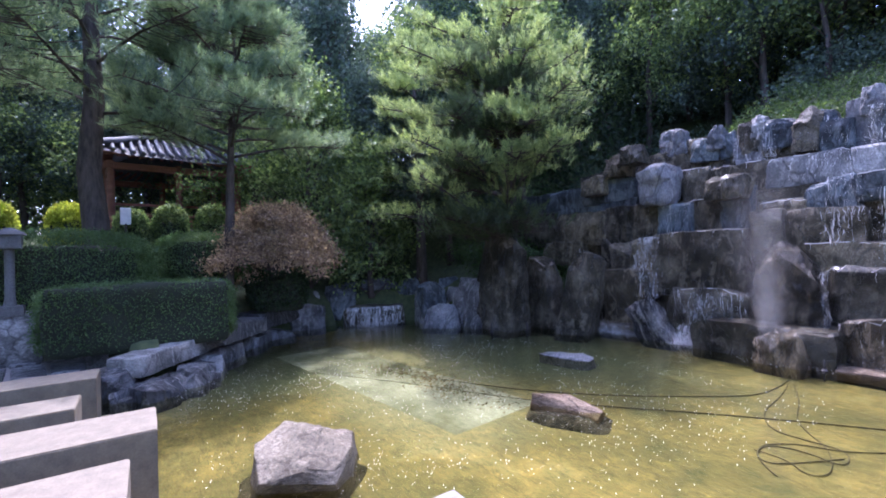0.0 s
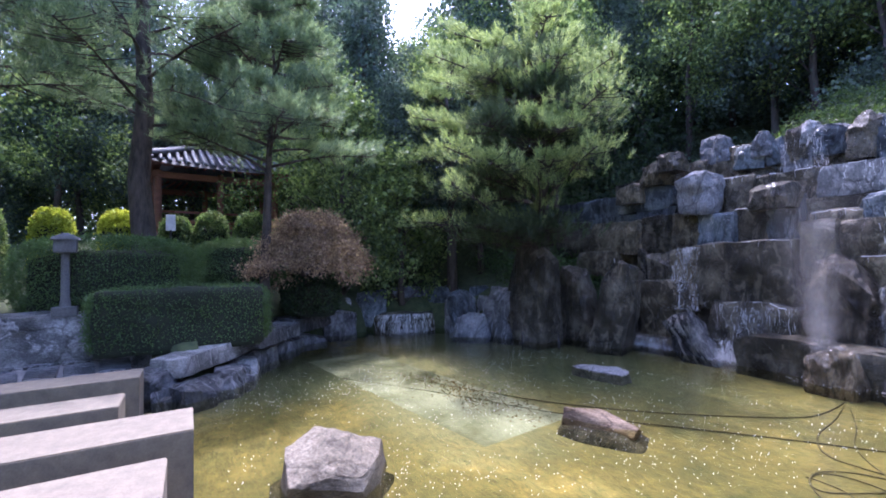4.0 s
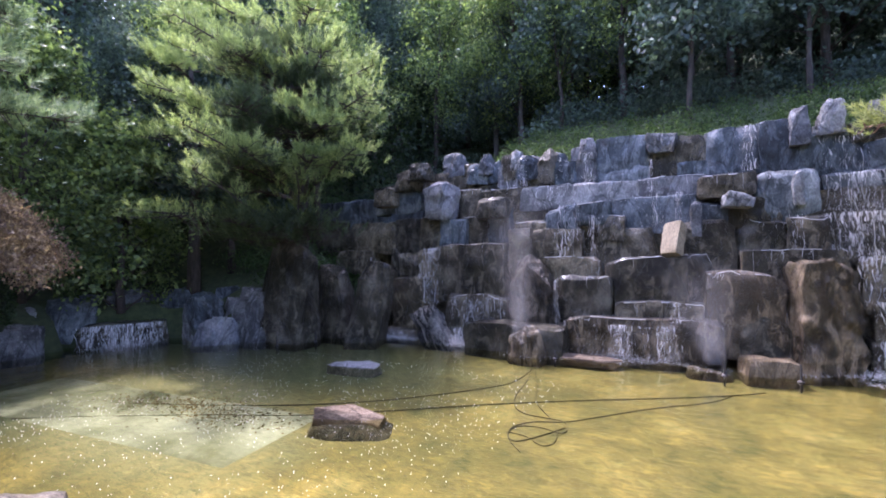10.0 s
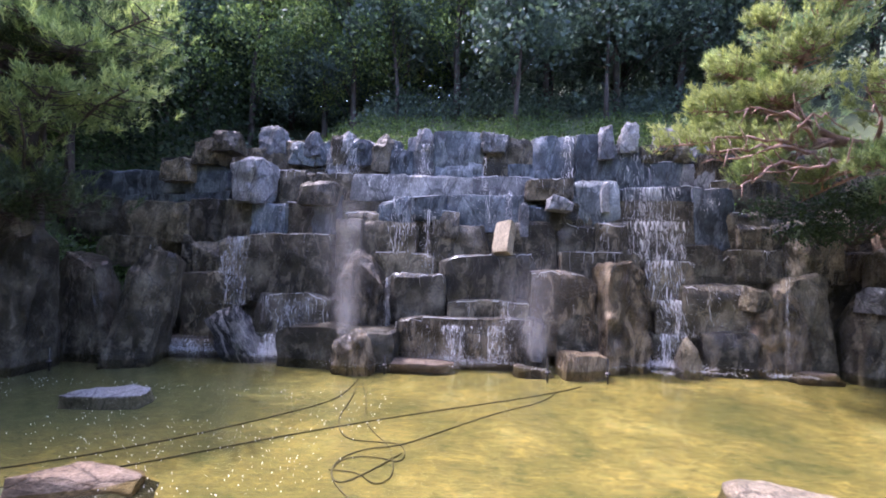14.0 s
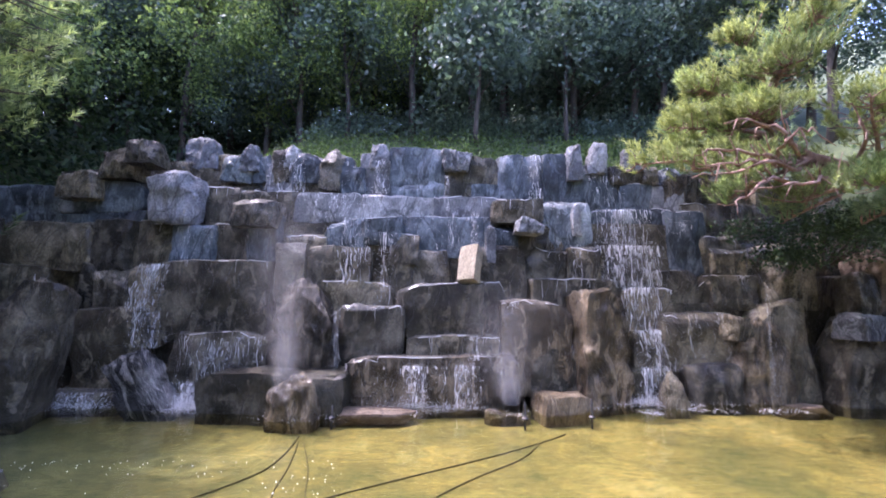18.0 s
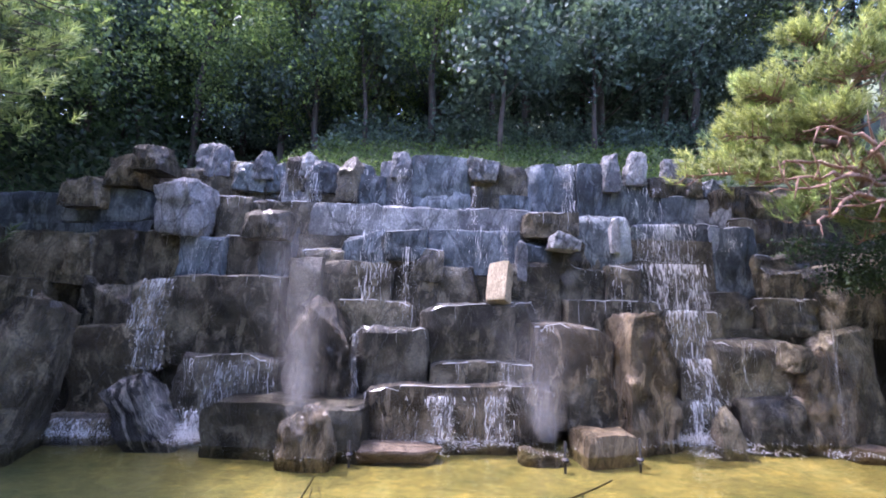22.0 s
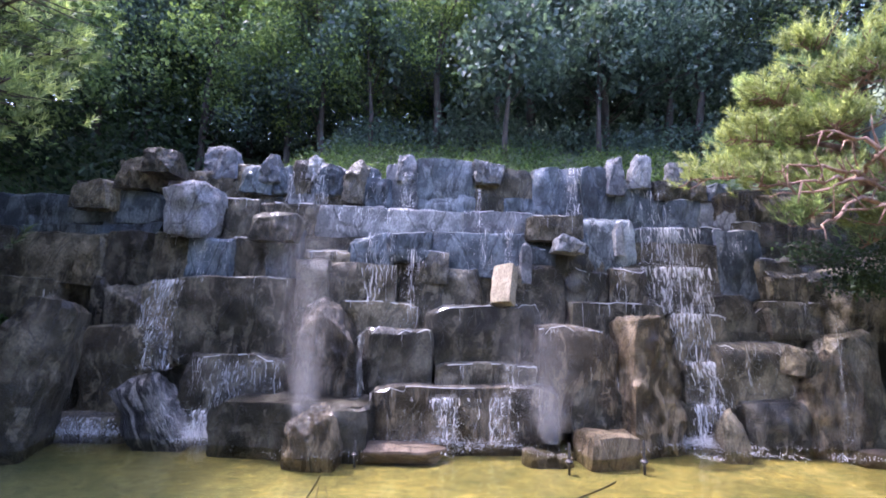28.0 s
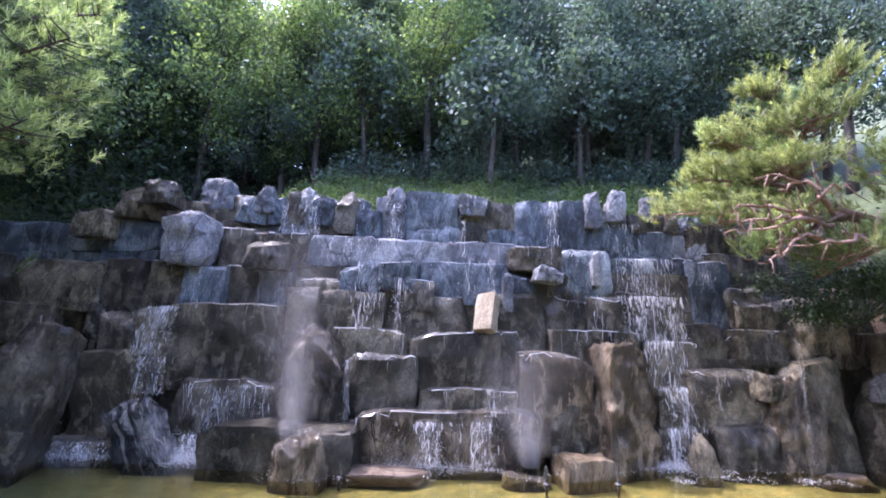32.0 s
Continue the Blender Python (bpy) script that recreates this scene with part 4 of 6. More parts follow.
def needle_mesh(tufts, seed, length=0.15, per=26, upright=0.5):
    """Brushes of needles: each tuft is a short shoot with needles standing out all round and forward."""
    rng = np.random.default_rng(seed)
    n = len(tufts)
    base = np.repeat(np.array([t[0] for t in tufts], float), per, axis=0)
    axis = np.repeat(np.array([t[1] for t in tufts], float), per, axis=0)
    run = np.repeat(np.array([t[2] for t in tufts], float), per)[:, None]
    along = rng.uniform(0, 1, (n * per, 1))
    side = rng.normal(size=(n * per, 3))
    side -= axis * (side * axis).sum(1, keepdims=True)
    side /= np.linalg.norm(side, axis=1, keepdims=True) + 1e-9
    d = axis * (0.55 + 0.5 * along) + side * (0.95 - 0.35 * along)
    d /= np.linalg.norm(d, axis=1, keepdims=True)
    s = length * rng.uniform(0.7, 1.15, (n * per, 1))
    b = np.cross(d, axis + rng.normal(size=axis.shape) * 0.4)
    b /= np.linalg.norm(b, axis=1, keepdims=True) + 1e-9
    root = base + axis * run * along
    w = 0.0095
    v = np.stack([root - b * w, root + b * w, root + d * s], 1).reshape(-1, 3)
    return v.tolist(), [(i, i + 1, i + 2) for i in range(0, 3 * n * per, 3)]


def bough(tree, start, tip, seed, wood, needles, width=0.8, shoots=46, r=0.05, length=0.15, per=26, rise=0.25, shoot=0.22, thick=0.16):
    """A limb from start to tip with twigs and a flat pad of upright needle shoots over its outer part."""
    rng = random.Random(seed)
    s, t = Vector(start), Vector(tip)
    way = t - s
    pts = [s + way * k + Vector((rng.uniform(-0.05, 0.05), rng.uniform(-0.05, 0.05), math.sin(k * 3.1) * rise * way.length * 0.18)) for k in (0, 0.25, 0.5, 0.75, 1)]
    part("limb", tube_bm(pts, [r, r * 0.8, r * 0.6, r * 0.4, 0.012], 7, rough=0.2), wood, tree, smooth=180)
    flat = Vector((way.x, way.y, 0)).normalized()
    across = Vector((-flat.y, flat.x, 0))
    tufts, twigs = [], bmesh.new()
    for i in range(shoots):
        f = 0.3 + 0.72 * rng.random() ** 0.8
        k = min(3, int(min(f, 0.99) * 4))
        at = pts[k].lerp(pts[k + 1], min(f, 1.0) * 4 - k)
        off = rng.gauss(0, 0.42) * width * (0.45 + 0.55 * math.sin(min(f, 1) * math.pi * 0.9))
        p = at + across * off + Vector((0, 0, rng.uniform(-0.05, thick) - 0.1 * abs(off))) + flat * abs(off) * 0.35
        d = (Vector((0, 0, 0.75)) + flat * rng.uniform(0.1, 0.8) + across * (0.5 * off / max(width, 0.1) + rng.uniform(-0.3, 0.3))).normalized()
        tufts.append((tuple(p), tuple(d), shoot * rng.uniform(0.6, 1.3)))
        if i % 3 == 0:
            tube_bm([at, (at + p) / 2 - Vector((0, 0, 0.03)), p], [0.014, 0.01, 0.006], 4, twigs)
    part("twig_spray", twigs, wood, tree, smooth=180)["kind"] = "stuff"
    v, f = needle_mesh(tufts, seed, length, per)
    ob = pydata("needle_pad", v, f, needles, tree)
    ob["kind"] = "stuff"


def pine(name, base, h, r0, seed, label, wood, needles, boughs, reach, low=0.35, sway=0.04, group="", **kw):
    rng = random.Random(seed)
    tree = empty(name, base, label, "pine tree", group)
    path = trunk_path(h, seed, sway)
    part("trunk", tube_bm(path, [r0 * (1.2 - 0.14 * i) for i in range(8)], 11, rough=0.2), wood, tree, smooth=180)
    a = rng.uniform(0, 6)
    for i in range(boughs):
        f = low + (1 - low) * i / (boughs - 1)
        a += 2.4 + rng.uniform(-0.4, 0.4)
        k = min(6, int(f * 7 * 0.999))
        s = path[k].lerp(path[k + 1], f * 7 - k)
        out = reach * (1.1 - 0.75 * (f - low) / (1 - low)) * rng.uniform(0.7, 1.1)
        bough(tree, s, s + Vector((math.cos(a) * out, math.sin(a) * out, rng.uniform(0.0, 0.35) * out)), seed * 100 + i, wood, needles, width=out * 0.55, **kw)
    return tree


# the wood on the hill above the falls, and behind the pavilion
wood = [broadleaf("forest_tree", (-34 + 0.5 * i, 52 + 7 * i, gz(-34 + 0.5 * i, 52 + 7 * i)), 8.6 + 0.8 * (i % 3), 2.3 + 0.2 * i, 72, (LEAF, LEAF, LEAF_PALE, LEAF)[i], 40 + i,
                  "dark green broadleaf tree on the slope above the falls", "tree", per=250, size=0.135, spread=0.42, group="forest above the falls", bare=0.26, trunk=0.12) for i in range(4)]
rng = random.Random(5)
for i in range(44):
    row = i // 15
    x, y = -15 + (i % 15) * 2.0 + rng.uniform(-0.7, 0.7), 16.4 + row * 3.0 + rng.uniform(-0.9, 0.9)
    copy_thing(wood[(0, 1, 3, 0, 1, 3, 2)[rng.randrange(7)]], pose(*swung(x, y), gz(x, y), 0, 0, rng.uniform(0, 360)))
for i in range(20):
    x, y = -29.5 + rng.uniform(-3.5, 2.5), -11 + i * 1.6 + rng.uniform(-0.8, 0.8)
    copy_thing(wood[(2, 0, 2, 3)[rng.randrange(4)]], pose(*swung(x, y), gz(x, y), 0, 0, rng.uniform(0, 360)))
for x, y in ((-14.6, 9.6), (-17.6, 7.6), (-20.2, 3.6), (-12.2, 11.6), (-15.6, 12.4), (-19.5, 9.5), (-26.8, 2.6), (-26.0, -5.4), (-20.4, -9.0), (-23.6, 6.2), (-17.0, 10.4), (11.8, 12.4), (13.6, 9.2), (14.4, 5.4), (12.8, 14.2)):
    copy_thing(wood[(2, 0, 3)[int(abs(x * 3)) % 3]], pose(*swung(x, y), gz(x, y), 0, 0, rng.uniform(0, 360)))


# taller trees beyond the bank
for x, y, k in ((-24.6, 4.6, 1.5), (-30.5, 3.0, 1.8), (-24.0, 8.4, 1.5), (-19.4, 12.9, 1.5), (-18.2, 14.6, 1.5), (-16.4, 15.2, 1.45), (-31.5, -2.0, 1.8), (-31.0, -6.5, 1.8), (-22.0, -11.0, 1.5)):
    copy_thing(wood[(0, 3, 1, 0, 2)[int(abs(x * 7)) % 5]], pose(*swung(x, y), gz(x, y), 0, 0, x * 40) @ Matrix.Scale(k, 4))


# unseen trees added behind the viewpoint, to cut sky light on the wall
for i in range(14):
    x, y = -17 + i * 3.0 + rng.uniform(-1, 1), -13.0 + rng.uniform(-2, 2)
    copy_thing(wood[i % 4], pose(*swung(x, y), gz(x, y), 0, 0, rng.uniform(0, 360)) @ Matrix.Scale(1.5, 4))


def leaf_mass(name, label, category, points, per, size, spread, mat, seed, kind=""):
    v, f = leaf_cloud(points, per, size, spread, seed)
    return tagged(pydata(name, v, f, mat), label, category, kind=kind)


# low green shrubs along the crest, and dark undergrowth below the wood
pts = [(x, y, ground_height(x, y) + 0.08 + rng.uniform(0, 0.3)) for x, y in ((rng.uniform(-8.5, 7), rng.uniform(11.5, 13.6)) for _ in range(420))]
leaf_mass("shrub_bed", "low bright green azalea shrubs along the crest", "shrubs", pts, 75, 0.075, (0.22, 0.22, 0.16), AZALEA, 81, "stuff")
pts = [(x, y, ground_height(x, y) + rng.uniform(0.1, 2.6)) for x, y in ((rng.uniform(-19, 16), rng.uniform(18.5, 27)) for _ in range(620))]
leaf_mass("undergrowth", "dark leafy undergrowth below the hillside wood", "undergrowth", pts, 60, 0.2, (0.5, 0.5, 0.35), LEAF, 82, "stuff")
pts = [(x, y, ground_height(x, y) + rng.uniform(0.0, 0.5)) for x, y in ((rng.uniform(-15, -8.2), rng.uniform(7.9, 12.5)) for _ in range(260)) if shore_distance(x, y) > 0.6]
leaf_mass("undergrowth", "dark leafy undergrowth behind the crest shrubs", "undergrowth", [(x, y, ground_height(x, y) + rng.uniform(0.1, 0.9)) for x, y in ((rng.uniform(-12, 9), rng.uniform(14.4, 16.8)) for _ in range(230))], 70, 0.13, (0.4, 0.4, 0.3), LEAF, 86, "stuff")
leaf_mass("slope_shrubs", "dark low shrubs on the slope beside the falls", "shrubs", pts, 70, 0.1, (0.3, 0.3, 0.2), HEDGE, 83, "stuff")
pts = [(x, y, ground_height(x, y) + rng.uniform(0.2, 4.6)) for x, y in ((rng.uniform(-31, -25.5), rng.uniform(-16, 12)) for _ in range(800))]
leaf_mass("undergrowth", "leafy undergrowth behind the pavilion", "undergrowth", pts, 60, 0.17, (0.5, 0.5, 0.4), LEAF_PALE, 84, "stuff")

# backing thickets added to close sky gaps, the wood's shade put into their colour
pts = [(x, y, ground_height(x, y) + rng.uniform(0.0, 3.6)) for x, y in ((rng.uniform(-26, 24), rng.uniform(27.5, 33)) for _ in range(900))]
leaf_mass("undergrowth", "shade-coloured leafy backing at the back of the hillside wood", "undergrowth", pts, 60, 0.26, (0.7, 0.7, 0.5), SHADE_LEAF, 87, "stuff")

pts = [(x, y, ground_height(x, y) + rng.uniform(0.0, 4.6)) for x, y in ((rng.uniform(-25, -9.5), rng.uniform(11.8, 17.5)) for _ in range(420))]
leaf_mass("undergrowth", "shade-coloured leafy backing beside the hillside wood", "undergrowth", pts, 60, 0.2, (0.6, 0.6, 0.5), SHADE_LEAF, 88, "stuff")

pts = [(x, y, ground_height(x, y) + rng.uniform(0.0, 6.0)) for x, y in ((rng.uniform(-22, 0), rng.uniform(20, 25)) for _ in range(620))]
leaf_mass("undergrowth", "shade-coloured leafy backing closing the wood behind the crest", "undergrowth", pts, 60, 0.24, (0.7, 0.7, 0.6), SHADE_LEAF, 89, "stuff")

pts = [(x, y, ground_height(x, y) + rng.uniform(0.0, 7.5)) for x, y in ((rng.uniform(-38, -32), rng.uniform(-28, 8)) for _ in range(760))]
leaf_mass("undergrowth", "shade-coloured leafy backing far behind the pavilion", "undergrowth", pts, 45, 0.34, (0.9, 0.9, 0.7), SHADE_LEAF, 94, "stuff")

# two thin bent trunks on the crest
for x, y, h, s in ((1.2, 13.4, 4.6, 1), (4.4, 14.4, 5.4, 2), (-3.4, 15.0, 5.6, 3)):
    broadleaf("crest_sapling", (x, y, gz(x, y)), h, 1.7, 40, LEAF, 90 + s, "thin bent sapling rising from the crest shrubs", "sapling", per=90, size=0.2, spread=0.35, trunk=0.08, bare=0.5, limb_every=6, group="crest saplings")

# the broad pine that leans over the pool
POOL_PINE_FOOT = Vector((-10.4, 8.6, 1.1))
pool_pine = empty("pool_pine", POOL_PINE_FOOT, "broad sunlit pine with upright shoots beside the pool", "pine tree")
pp = [Vector(p) for p in ((0, 0, 0), (0.25, -0.2, 1.6), (0.55, -0.5, 3.2), (0.7, -0.7, 4.8), (0.8, -0.8, 6.2), (0.8, -0.9, 7.6), (0.85, -0.9, 8.8))]
part("trunk", tube_bm(pp, [0.24, 0.2, 0.17, 0.14, 0.1, 0.06, 0.03], 11, rough=0.2), BARK, pool_pine, smooth=180)
rng = random.Random(8)


def pine_bough(k, x, y, z, seed, width=1.0, shoots=70):
    tip = Vector((x - 0.25, y + 0.45, z + 0.4 + 0.3 * step(5.5, 4.0, z))) - POOL_PINE_FOOT
    bough(pool_pine, pp[k], tip, seed, BARK, NEEDLE, width=width, shoots=shoots, length=0.17, per=30, shoot=0.26, thick=0.22, r=0.06)


pine_bough(3, -6.3, 6.3, 6.4, 501, 1.2, 110)
pine_bough(3, -7.6, 5.3, 5.9, 502, 1.1, 110)
pine_bough(2, -9.3, 3.4, 5.2, 504, 1.1, 110)
pine_bough(2, -8.6, 4.4, 4.6, 505, 0.9, 90)
pine_bough(1, -9.6, 3.9, 4.0, 506, 0.8, 70)
pine_bough(1, -8.0, 5.6, 4.1, 507, 0.8, 60)
pine_bough(4, -7.4, 6.0, 7.6, 508, 1.0, 100)
pine_bough(4, -9.2, 4.8, 7.4, 509, 1.1, 110)
pine_bough(4, -6.9, 7.6, 7.8, 510, 0.9, 80)
pine_bough(5, -8.2, 6.4, 9.2, 511, 0.9, 90)
pine_bough(5, -9.9, 6.0, 9.0, 512, 0.9, 90)
pine_bough(5, -8.7, 8.2, 9.4, 513, 0.9, 70)
pine_bough(6, -9.4, 7.3, 10.8, 514, 0.7, 60)
pine_bough(3, -11.6, 5.4, 6.6, 515, 1.2, 110)
pine_bough(4, -11.8, 6.6, 8.2, 516, 1.2, 100)
pine_bough(2, -11.4, 5.2, 4.4, 517, 1.0, 80)
pine_bough(3, -8.2, 9.2, 7.0, 519, 1.0, 70)
pine_bough(2, -6.6, 6.3, 4.9, 524, 0.9, 100)
pine_bough(2, -7.4, 5.6, 4.6, 525, 0.9, 100)
pine_bough(3, -7.0, 5.6, 5.5, 526, 1.0, 110)
pine_bough(3, -12.6, 4.6, 7.2, 520, 1.2, 110)
pine_bough(4, -12.9, 5.8, 8.8, 521, 1.2, 110)
pine_bough(5, -11.6, 5.6, 10.0, 522, 1.1, 100)
pine_bough(4, -10.6, 4.2, 8.4, 523, 1.1, 110)

# dark inner boughs paint the crown's shade; unseen rear ones shade the pool
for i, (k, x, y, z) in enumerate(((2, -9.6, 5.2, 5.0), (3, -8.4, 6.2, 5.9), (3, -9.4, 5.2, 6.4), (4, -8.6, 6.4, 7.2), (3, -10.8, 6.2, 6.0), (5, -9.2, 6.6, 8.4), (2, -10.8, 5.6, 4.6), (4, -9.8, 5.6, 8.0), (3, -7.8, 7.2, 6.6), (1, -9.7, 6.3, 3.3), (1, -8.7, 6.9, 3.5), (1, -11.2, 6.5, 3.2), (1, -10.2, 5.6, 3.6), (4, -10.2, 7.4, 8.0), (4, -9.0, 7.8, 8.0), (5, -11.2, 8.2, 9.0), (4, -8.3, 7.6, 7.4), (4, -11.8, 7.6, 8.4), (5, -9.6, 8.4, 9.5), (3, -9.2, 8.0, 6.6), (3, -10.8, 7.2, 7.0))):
    bough(pool_pine, pp[k], Vector((x, y, z)) - POOL_PINE_FOOT, 530 + i, BARK, NEEDLE_SHADED, width=1.5, shoots=170, length=0.18, per=28, shoot=0.28, thick=0.4, r=0.05)

# a second, paler pine further back
pine("back_pine", (-14.6, 8.0, gz(-14.6, 8.0)), 9.5, 0.2, 61, "tall hazy green pine standing behind the pool", BARK, NEEDLE, 22, 2.7, 0.25, shoots=70, length=0.2, per=26, shoot=0.3)
broadleaf("bank_tree", (-17.4, 4.4, gz(-17.4, 4.4)), 8.6, 2.5, 150, LEAF_PALE, 62, "light green broadleaf tree behind the bank", "tree", per=80, size=0.165, spread=0.34, trunk=0.13, bare=0.12)
broadleaf("bank_tree", (-20.0, 6.4, gz(-20.0, 6.4)), 13.4, 2.4, 170, LEAF, 64, "tall broadleaf tree standing between the pines", "tree", per=80, size=0.19, spread=0.42, trunk=0.2, bare=0.3)
broadleaf("bank_tree", (-15.6, 6.2, gz(-15.6, 6.2)), 6.4, 1.9, 110, LEAF_PALE, 63, "light green broadleaf tree behind the pool's corner", "tree", per=80, size=0.165, spread=0.3, trunk=0.1, bare=0.1)

# the red pine that reaches in front of the falls
red_pine = empty("red_pine", (9.6, 6.6, 1.6), "sunlit red-barked pine reaching in front of the falls", "pine tree")
rp = [Vector(p) for p in ((0.3, 0.1, 0), (0.1, 0.1, 1.4), (-0.6, 0.3, 2.5), (-1.9, 0.6, 2.75), (-2.9, 0.8, 3.1), (-3.4, 0.95, 3.6), (-3.5, 1.1, 4.2), (-3.2, 1.1, 5.0))]
part("trunk", tube_bm(rp, [0.2, 0.17, 0.14, 0.12, 0.1, 0.08, 0.06, 0.03], 11, rough=0.25), BARK_RED, red_pine, smooth=180)


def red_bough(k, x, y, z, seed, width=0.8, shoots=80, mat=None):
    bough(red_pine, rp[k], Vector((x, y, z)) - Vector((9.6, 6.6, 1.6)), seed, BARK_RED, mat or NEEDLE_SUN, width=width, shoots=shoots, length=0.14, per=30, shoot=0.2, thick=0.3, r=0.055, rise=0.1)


red_bough(4, 3.95, 8.3, 4.85, 601, 0.7, 110)
red_bough(4, 4.5, 7.5, 4.5, 602, 0.7, 90)
red_bough(4, 5.0, 7.0, 4.2, 603, 0.6, 60)
red_bough(5, 4.5, 8.0, 5.5, 604, 0.8, 120)
red_bough(5, 5.3, 6.9, 5.3, 605, 0.8, 110)
red_bough(6, 4.9, 7.8, 6.2, 606, 0.8, 120)
red_bough(6, 5.9, 6.8, 6.2, 607, 0.9, 120)
red_bough(6, 6.6, 8.4, 6.0, 608, 0.9, 90)
red_bough(7, 5.5, 7.7, 7.1, 609, 0.6, 80)
red_bough(7, 6.7, 6.9, 7.2, 610, 0.8, 100)
red_bough(7, 7.2, 7.8, 7.5, 611, 0.8, 90)
red_bough(3, 6.6, 6.2, 5.3, 612, 0.8, 100)
red_bough(3, 7.8, 6.3, 6.0, 613, 0.9, 100)
red_bough(2, 8.4, 6.4, 6.9, 614, 1.0, 110)
red_bough(2, 7.9, 6.0, 5.0, 615, 0.8, 80)
red_bough(3, 6.4, 8.6, 5.0, 616, 0.9, 90)
red_bough(4, 4.9, 8.6, 5.2, 619, 0.8, 100, NEEDLE)
red_bough(5, 5.6, 7.6, 5.7, 620, 0.8, 110, NEEDLE)
red_bough(6, 5.2, 8.6, 6.6, 621, 0.8, 100, NEEDLE)
red_bough(2, 7.3, 6.6, 5.6, 622, 0.9, 110, NEEDLE)
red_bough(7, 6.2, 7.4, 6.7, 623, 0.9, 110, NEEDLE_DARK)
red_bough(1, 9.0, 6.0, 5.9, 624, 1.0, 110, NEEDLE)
# unseen boughs added behind the crown to throw shade on the shore rocks
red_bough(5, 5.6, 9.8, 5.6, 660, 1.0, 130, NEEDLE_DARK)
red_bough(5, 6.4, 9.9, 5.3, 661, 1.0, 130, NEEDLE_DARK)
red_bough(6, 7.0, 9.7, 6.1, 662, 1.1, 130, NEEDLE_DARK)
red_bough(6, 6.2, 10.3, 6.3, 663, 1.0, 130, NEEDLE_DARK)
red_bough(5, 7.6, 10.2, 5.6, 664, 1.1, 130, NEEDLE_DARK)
# low boughs, with the shade under the crown put into their needle colour
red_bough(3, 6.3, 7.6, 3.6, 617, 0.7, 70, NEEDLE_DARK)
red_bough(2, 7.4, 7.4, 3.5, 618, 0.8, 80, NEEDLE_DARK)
red_bough(4, 4.9, 7.2, 3.85, 625, 0.7, 80, NEEDLE)
red_bough(3, 5.9, 6.7, 3.75, 626, 0.8, 90)
red_bough(3, 6.8, 6.4, 3.9, 627, 0.8, 90, NEEDLE)
red_bough(2, 7.8, 6.3, 4.2, 628, 0.8, 90)
# bare reddish limbs in the open heart of the crown
def bare_limb(points, seed, r=0.036):
    """A crooked reddish limb with a few bare side twigs."""
    rg = random.Random(seed)
    path = []
    for a, c in zip(points, points[1:]):
        a, c = Vector(a), Vector(c)
        for k in range(4):
            path.append(a.lerp(c, k / 4) + Vector((rg.gauss(0, 0.022), rg.gauss(0, 0.02), rg.gauss(0, 0.03))))
    path.append(Vector(points[-1]))
    n = len(path)
    limb = part("bare_limb", tube_bm(path, [r * (1.1 - 0.9 * i / (n - 1)) for i in range(n)], 8, rough=0.35), BARK_RED, red_pine, smooth=180)
    for i in range(2, n - 1, 2):
        way = (path[i + 1] - path[i]).normalized() * rg.uniform(0.1, 0.3)
        tip = path[i] + way + Vector((rg.uniform(-0.05, 0.05), rg.uniform(-0.12, 0.05), rg.choice((-1, 1)) * rg.uniform(0.12, 0.4)))
        mid = path[i].lerp(tip, 0.5) + Vector((rg.gauss(0, 0.03), 0, rg.gauss(0, 0.03)))
        part("twig", tube_bm([path[i], mid, tip], [r * 0.42, r * 0.3, 0.004], 6, rough=0.3), BARK_RED, limb, smooth=180)


bare_limb([(-3.60, 0.30, 2.71), (-4.33, -0.10, 2.77), (-5.18, -0.30, 2.50), (-5.77, -0.30, 2.43)], 640)
bare_limb([(-3.90, 0.20, 2.84), (-4.66, -0.20, 2.85), (-5.39, -0.40, 2.83), (-5.76, -0.40, 2.75)], 641)
bare_limb([(-4.16, 0.10, 2.83), (-5.00, -0.30, 2.69), (-5.72, -0.40, 2.62)], 642)
bare_limb([(-4.03, 0.20, 2.94), (-4.13, -0.10, 3.09), (-3.94, -0.20, 3.25), (-3.68, -0.20, 3.29)], 643)
bare_limb([(-3.39, 0.30, 2.55), (-4.35, -0.10, 2.49), (-4.95, -0.30, 2.14), (-5.37, -0.40, 1.98)], 644)
bare_limb([(-3.56, 0.30, 2.64), (-3.49, -0.10, 2.47), (-3.33, -0.20, 2.54)], 645)
bare_limb([(-3.6, 0.2, 2.9), (-4.2, -0.2, 3.2), (-4.9, -0.4, 3.3), (-5.3, -0.4, 3.25)], 650)
bare_limb([(-3.2, 0.2, 2.6), (-3.9, -0.3, 2.35), (-4.6, -0.4, 2.3), (-5.2, -0.4, 2.2)], 651)
bare_limb([(-2.6, 0.3, 2.85), (-3.0, -0.3, 3.2), (-3.3, -0.4, 3.6)], 652)
# foliage under it, its leaves coloured dark for the shade there
pts = []
for _ in range(16):
    cx, cy, cz = rng.uniform(6.4, 10.2), rng.uniform(7.4, 8.8), rng.uniform(3.0, 3.9)
    pts += [(cx + rng.gauss(0, 0.4), cy + rng.gauss(0, 0.25), cz + rng.gauss(0, 0.06)) for _ in range(11)]
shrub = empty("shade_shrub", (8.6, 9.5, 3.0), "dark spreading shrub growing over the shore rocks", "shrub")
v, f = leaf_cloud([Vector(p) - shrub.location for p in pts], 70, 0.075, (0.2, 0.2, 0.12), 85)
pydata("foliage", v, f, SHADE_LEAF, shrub)
